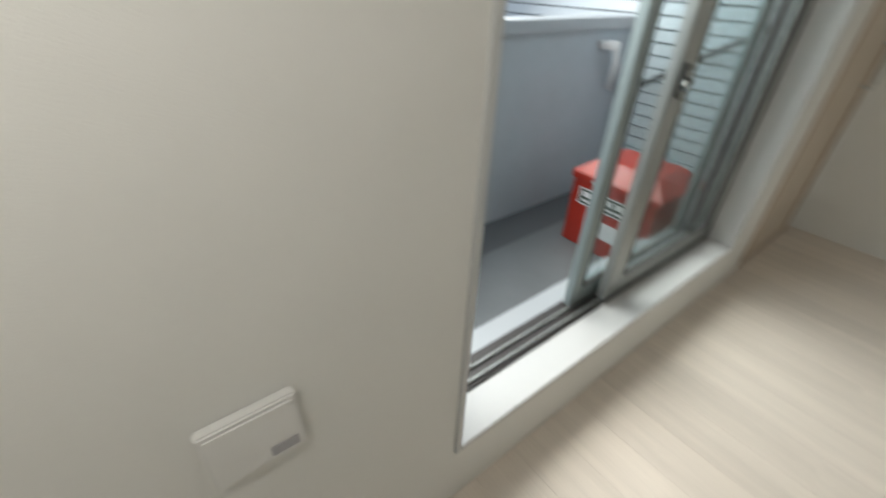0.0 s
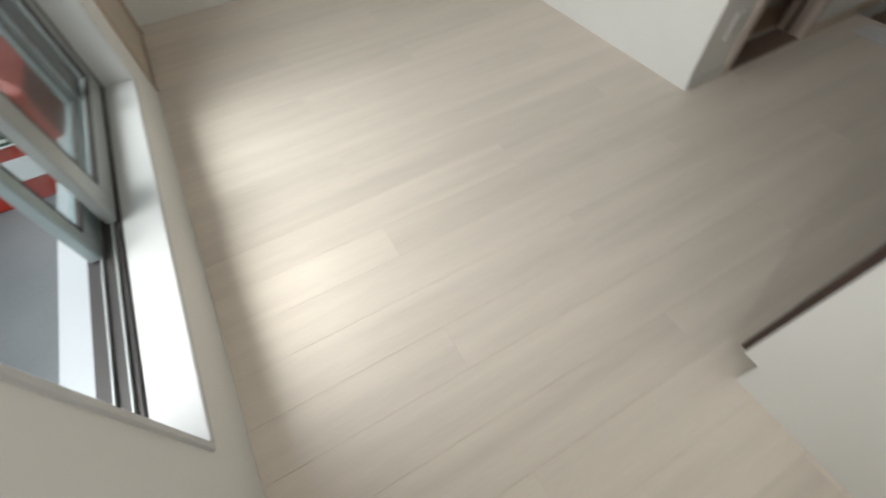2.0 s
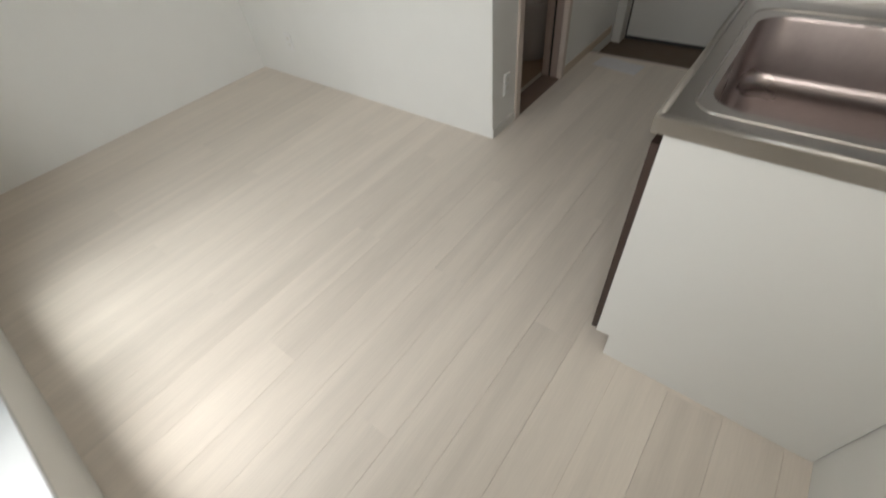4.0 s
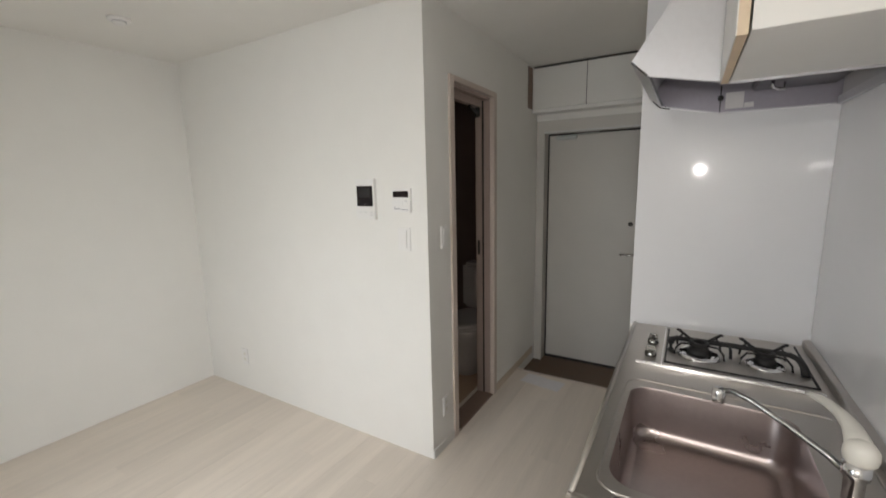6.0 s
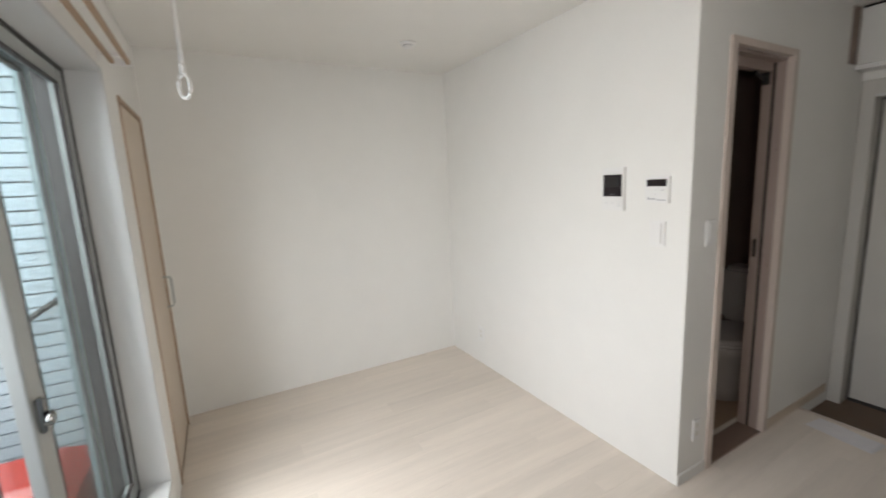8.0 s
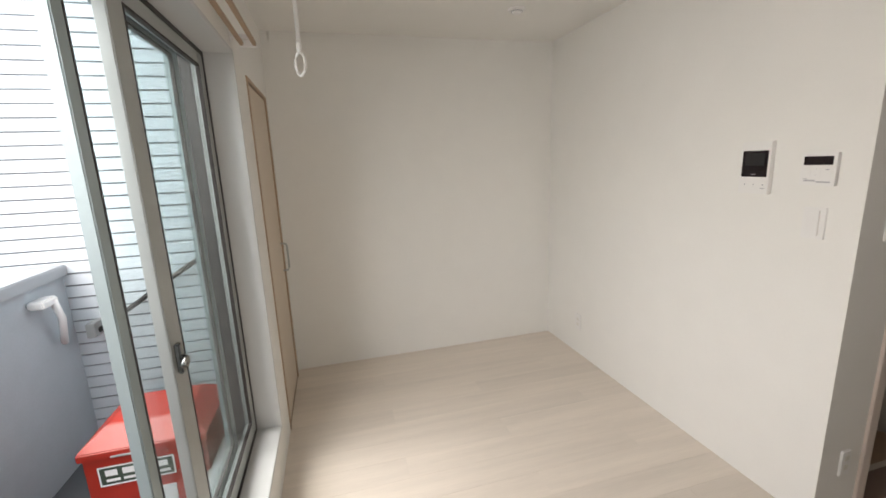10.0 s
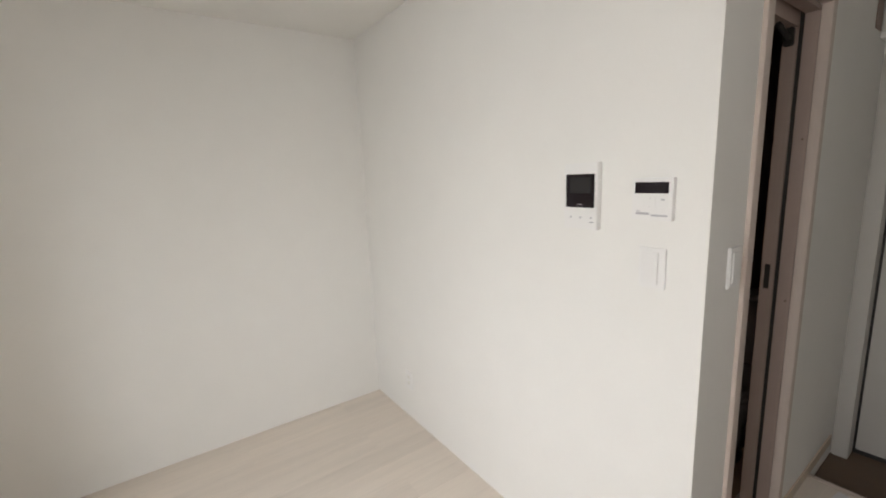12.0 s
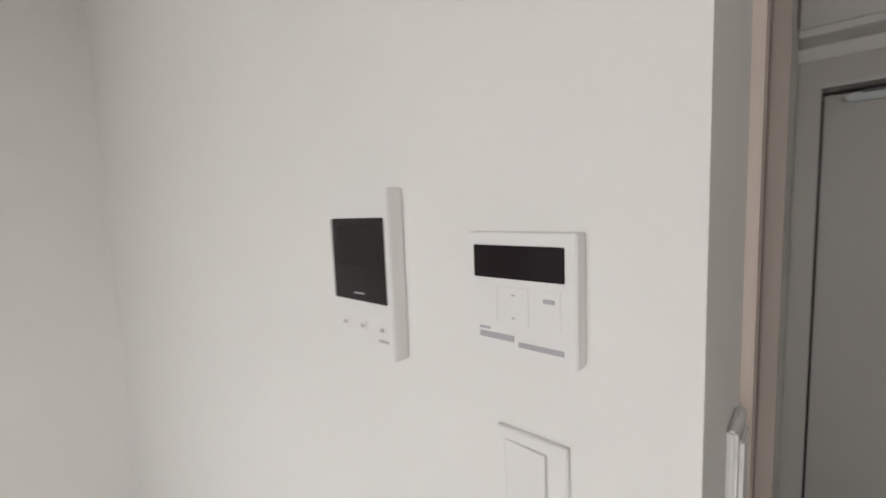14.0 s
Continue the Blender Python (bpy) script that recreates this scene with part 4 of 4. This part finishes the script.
part("label_border", boxes((XF + 0.003, XF + 0.0038, RY0 + 0.06, RY0 + 0.34, 0.24, 0.246), (XF + 0.003, XF + 0.0038, RY0 + 0.06, RY0 + 0.34, 0.324, 0.33), (XF + 0.003, XF + 0.0038, RY0 + 0.06, RY0 + 0.066, 0.246, 0.324), (XF + 0.003, XF + 0.0038, RY0 + 0.334, RY0 + 0.34, 0.246, 0.324)), M_PAPER, lb, "white border")
for k in range(4):
    part("character_bar", boxes((XF + 0.003, XF + 0.0038, RY0 + 0.085 + k * 0.062, RY0 + 0.128 + k * 0.062, 0.285, 0.312)), M_PAPER, lb, "pale unreadable character")
    part("character_bar", boxes((XF + 0.003, XF + 0.0038, RY0 + 0.085 + k * 0.062, RY0 + 0.134 + k * 0.062, 0.258, 0.270)), M_PAPER, lb, "pale unreadable character")
part("notice", boxes((XF, XF + 0.003, RY0 + 0.22, RY0 + 0.33, 0.10, 0.19)), M_PAPER, rb, "small white notice")

# laundry pole bracket on the siding
pb = thing("laundry_bracket", 0.52, -0.6, 0.9, "dark metal laundry pole bracket on the white siding", "laundry bracket")
part("arm", tube([(0.56, -0.22, 1.15), (0.56, -0.95, 0.675)], 0.014, seg=10), M_ALUDARK, pb)
part("mount", boxes((0.50, 0.61, -0.24, -0.19, 1.10, 1.19), w=0.004), M_ALU, pb, "grey wall mount")
part("mount", boxes((0.50, 0.61, -0.97, -0.93, 0.66, 0.74), w=0.004), M_ALU, pb, "grey wall mount")
pf = thing("parapet_bracket", 0.78, -0.95, 1.0, "white plastic bracket on the inner face of the parapet", "bracket")
part("arm", join(boxes((0.70, 0.82, -1.069, -1.0, 0.90, 0.94), w=0.008), tube([(0.73, -1.01, 0.92), (0.71, -1.0, 0.82), (0.68, -1.03, 0.68)], 0.016)), M_WHITE, pf)

# ---- pieces: siding boards and floor planks ----
def shared(name, bm, material, parent, places):
    me = bpy.data.meshes.new(name)
    bm.to_mesh(me)
    bm.free()
    me.materials.append(material)
    for p in places:
        o = new(name, me)
        o.parent = parent
        o.location = p


SP = 0.067
shared("siding_board", prism([(0.0, 0.0), (0.013, 0.001), (0.011, SP - 0.008), (0.0, SP - 0.008)], "y", -3.2, -T - 0.002), M_SIDING, siding, [(0.495, 0, -0.2 + i * SP) for i in range(56)])

PW, PL = 0.1515, 1.818
rng = random.Random(4)
lens = {}
x = 0.0
col = 0
while x < XE:
    w = min(PW, XE - x)
    y = -0.0 - (col * 0.606 % PL)
    y_end = 3.388
    while y < y_end:
        a, b = max(y, 0.0), min(y + PL, y_end)
        if x + w < XC - 0.02:
            b = min(b, YN)
        if b - a > 0.01:
            key = (round(w, 3), round(b - a, 3))
            if key not in lens:
                bm = boxes((0.00005, key[0] - 0.00005, 0.00005, key[1] - 0.00005, -0.012, 0.0), w=0.0002, seg=1)
                me = bpy.data.meshes.new("plank")
                bm.to_mesh(me)
                bm.free()
                me.materials.append(M_FLOOR)
                lens[key] = me
            o = new("plank", lens[key])
            o.parent = floor
            o.location = (x, a, 0)
        y += PL
    x += PW
    col += 1
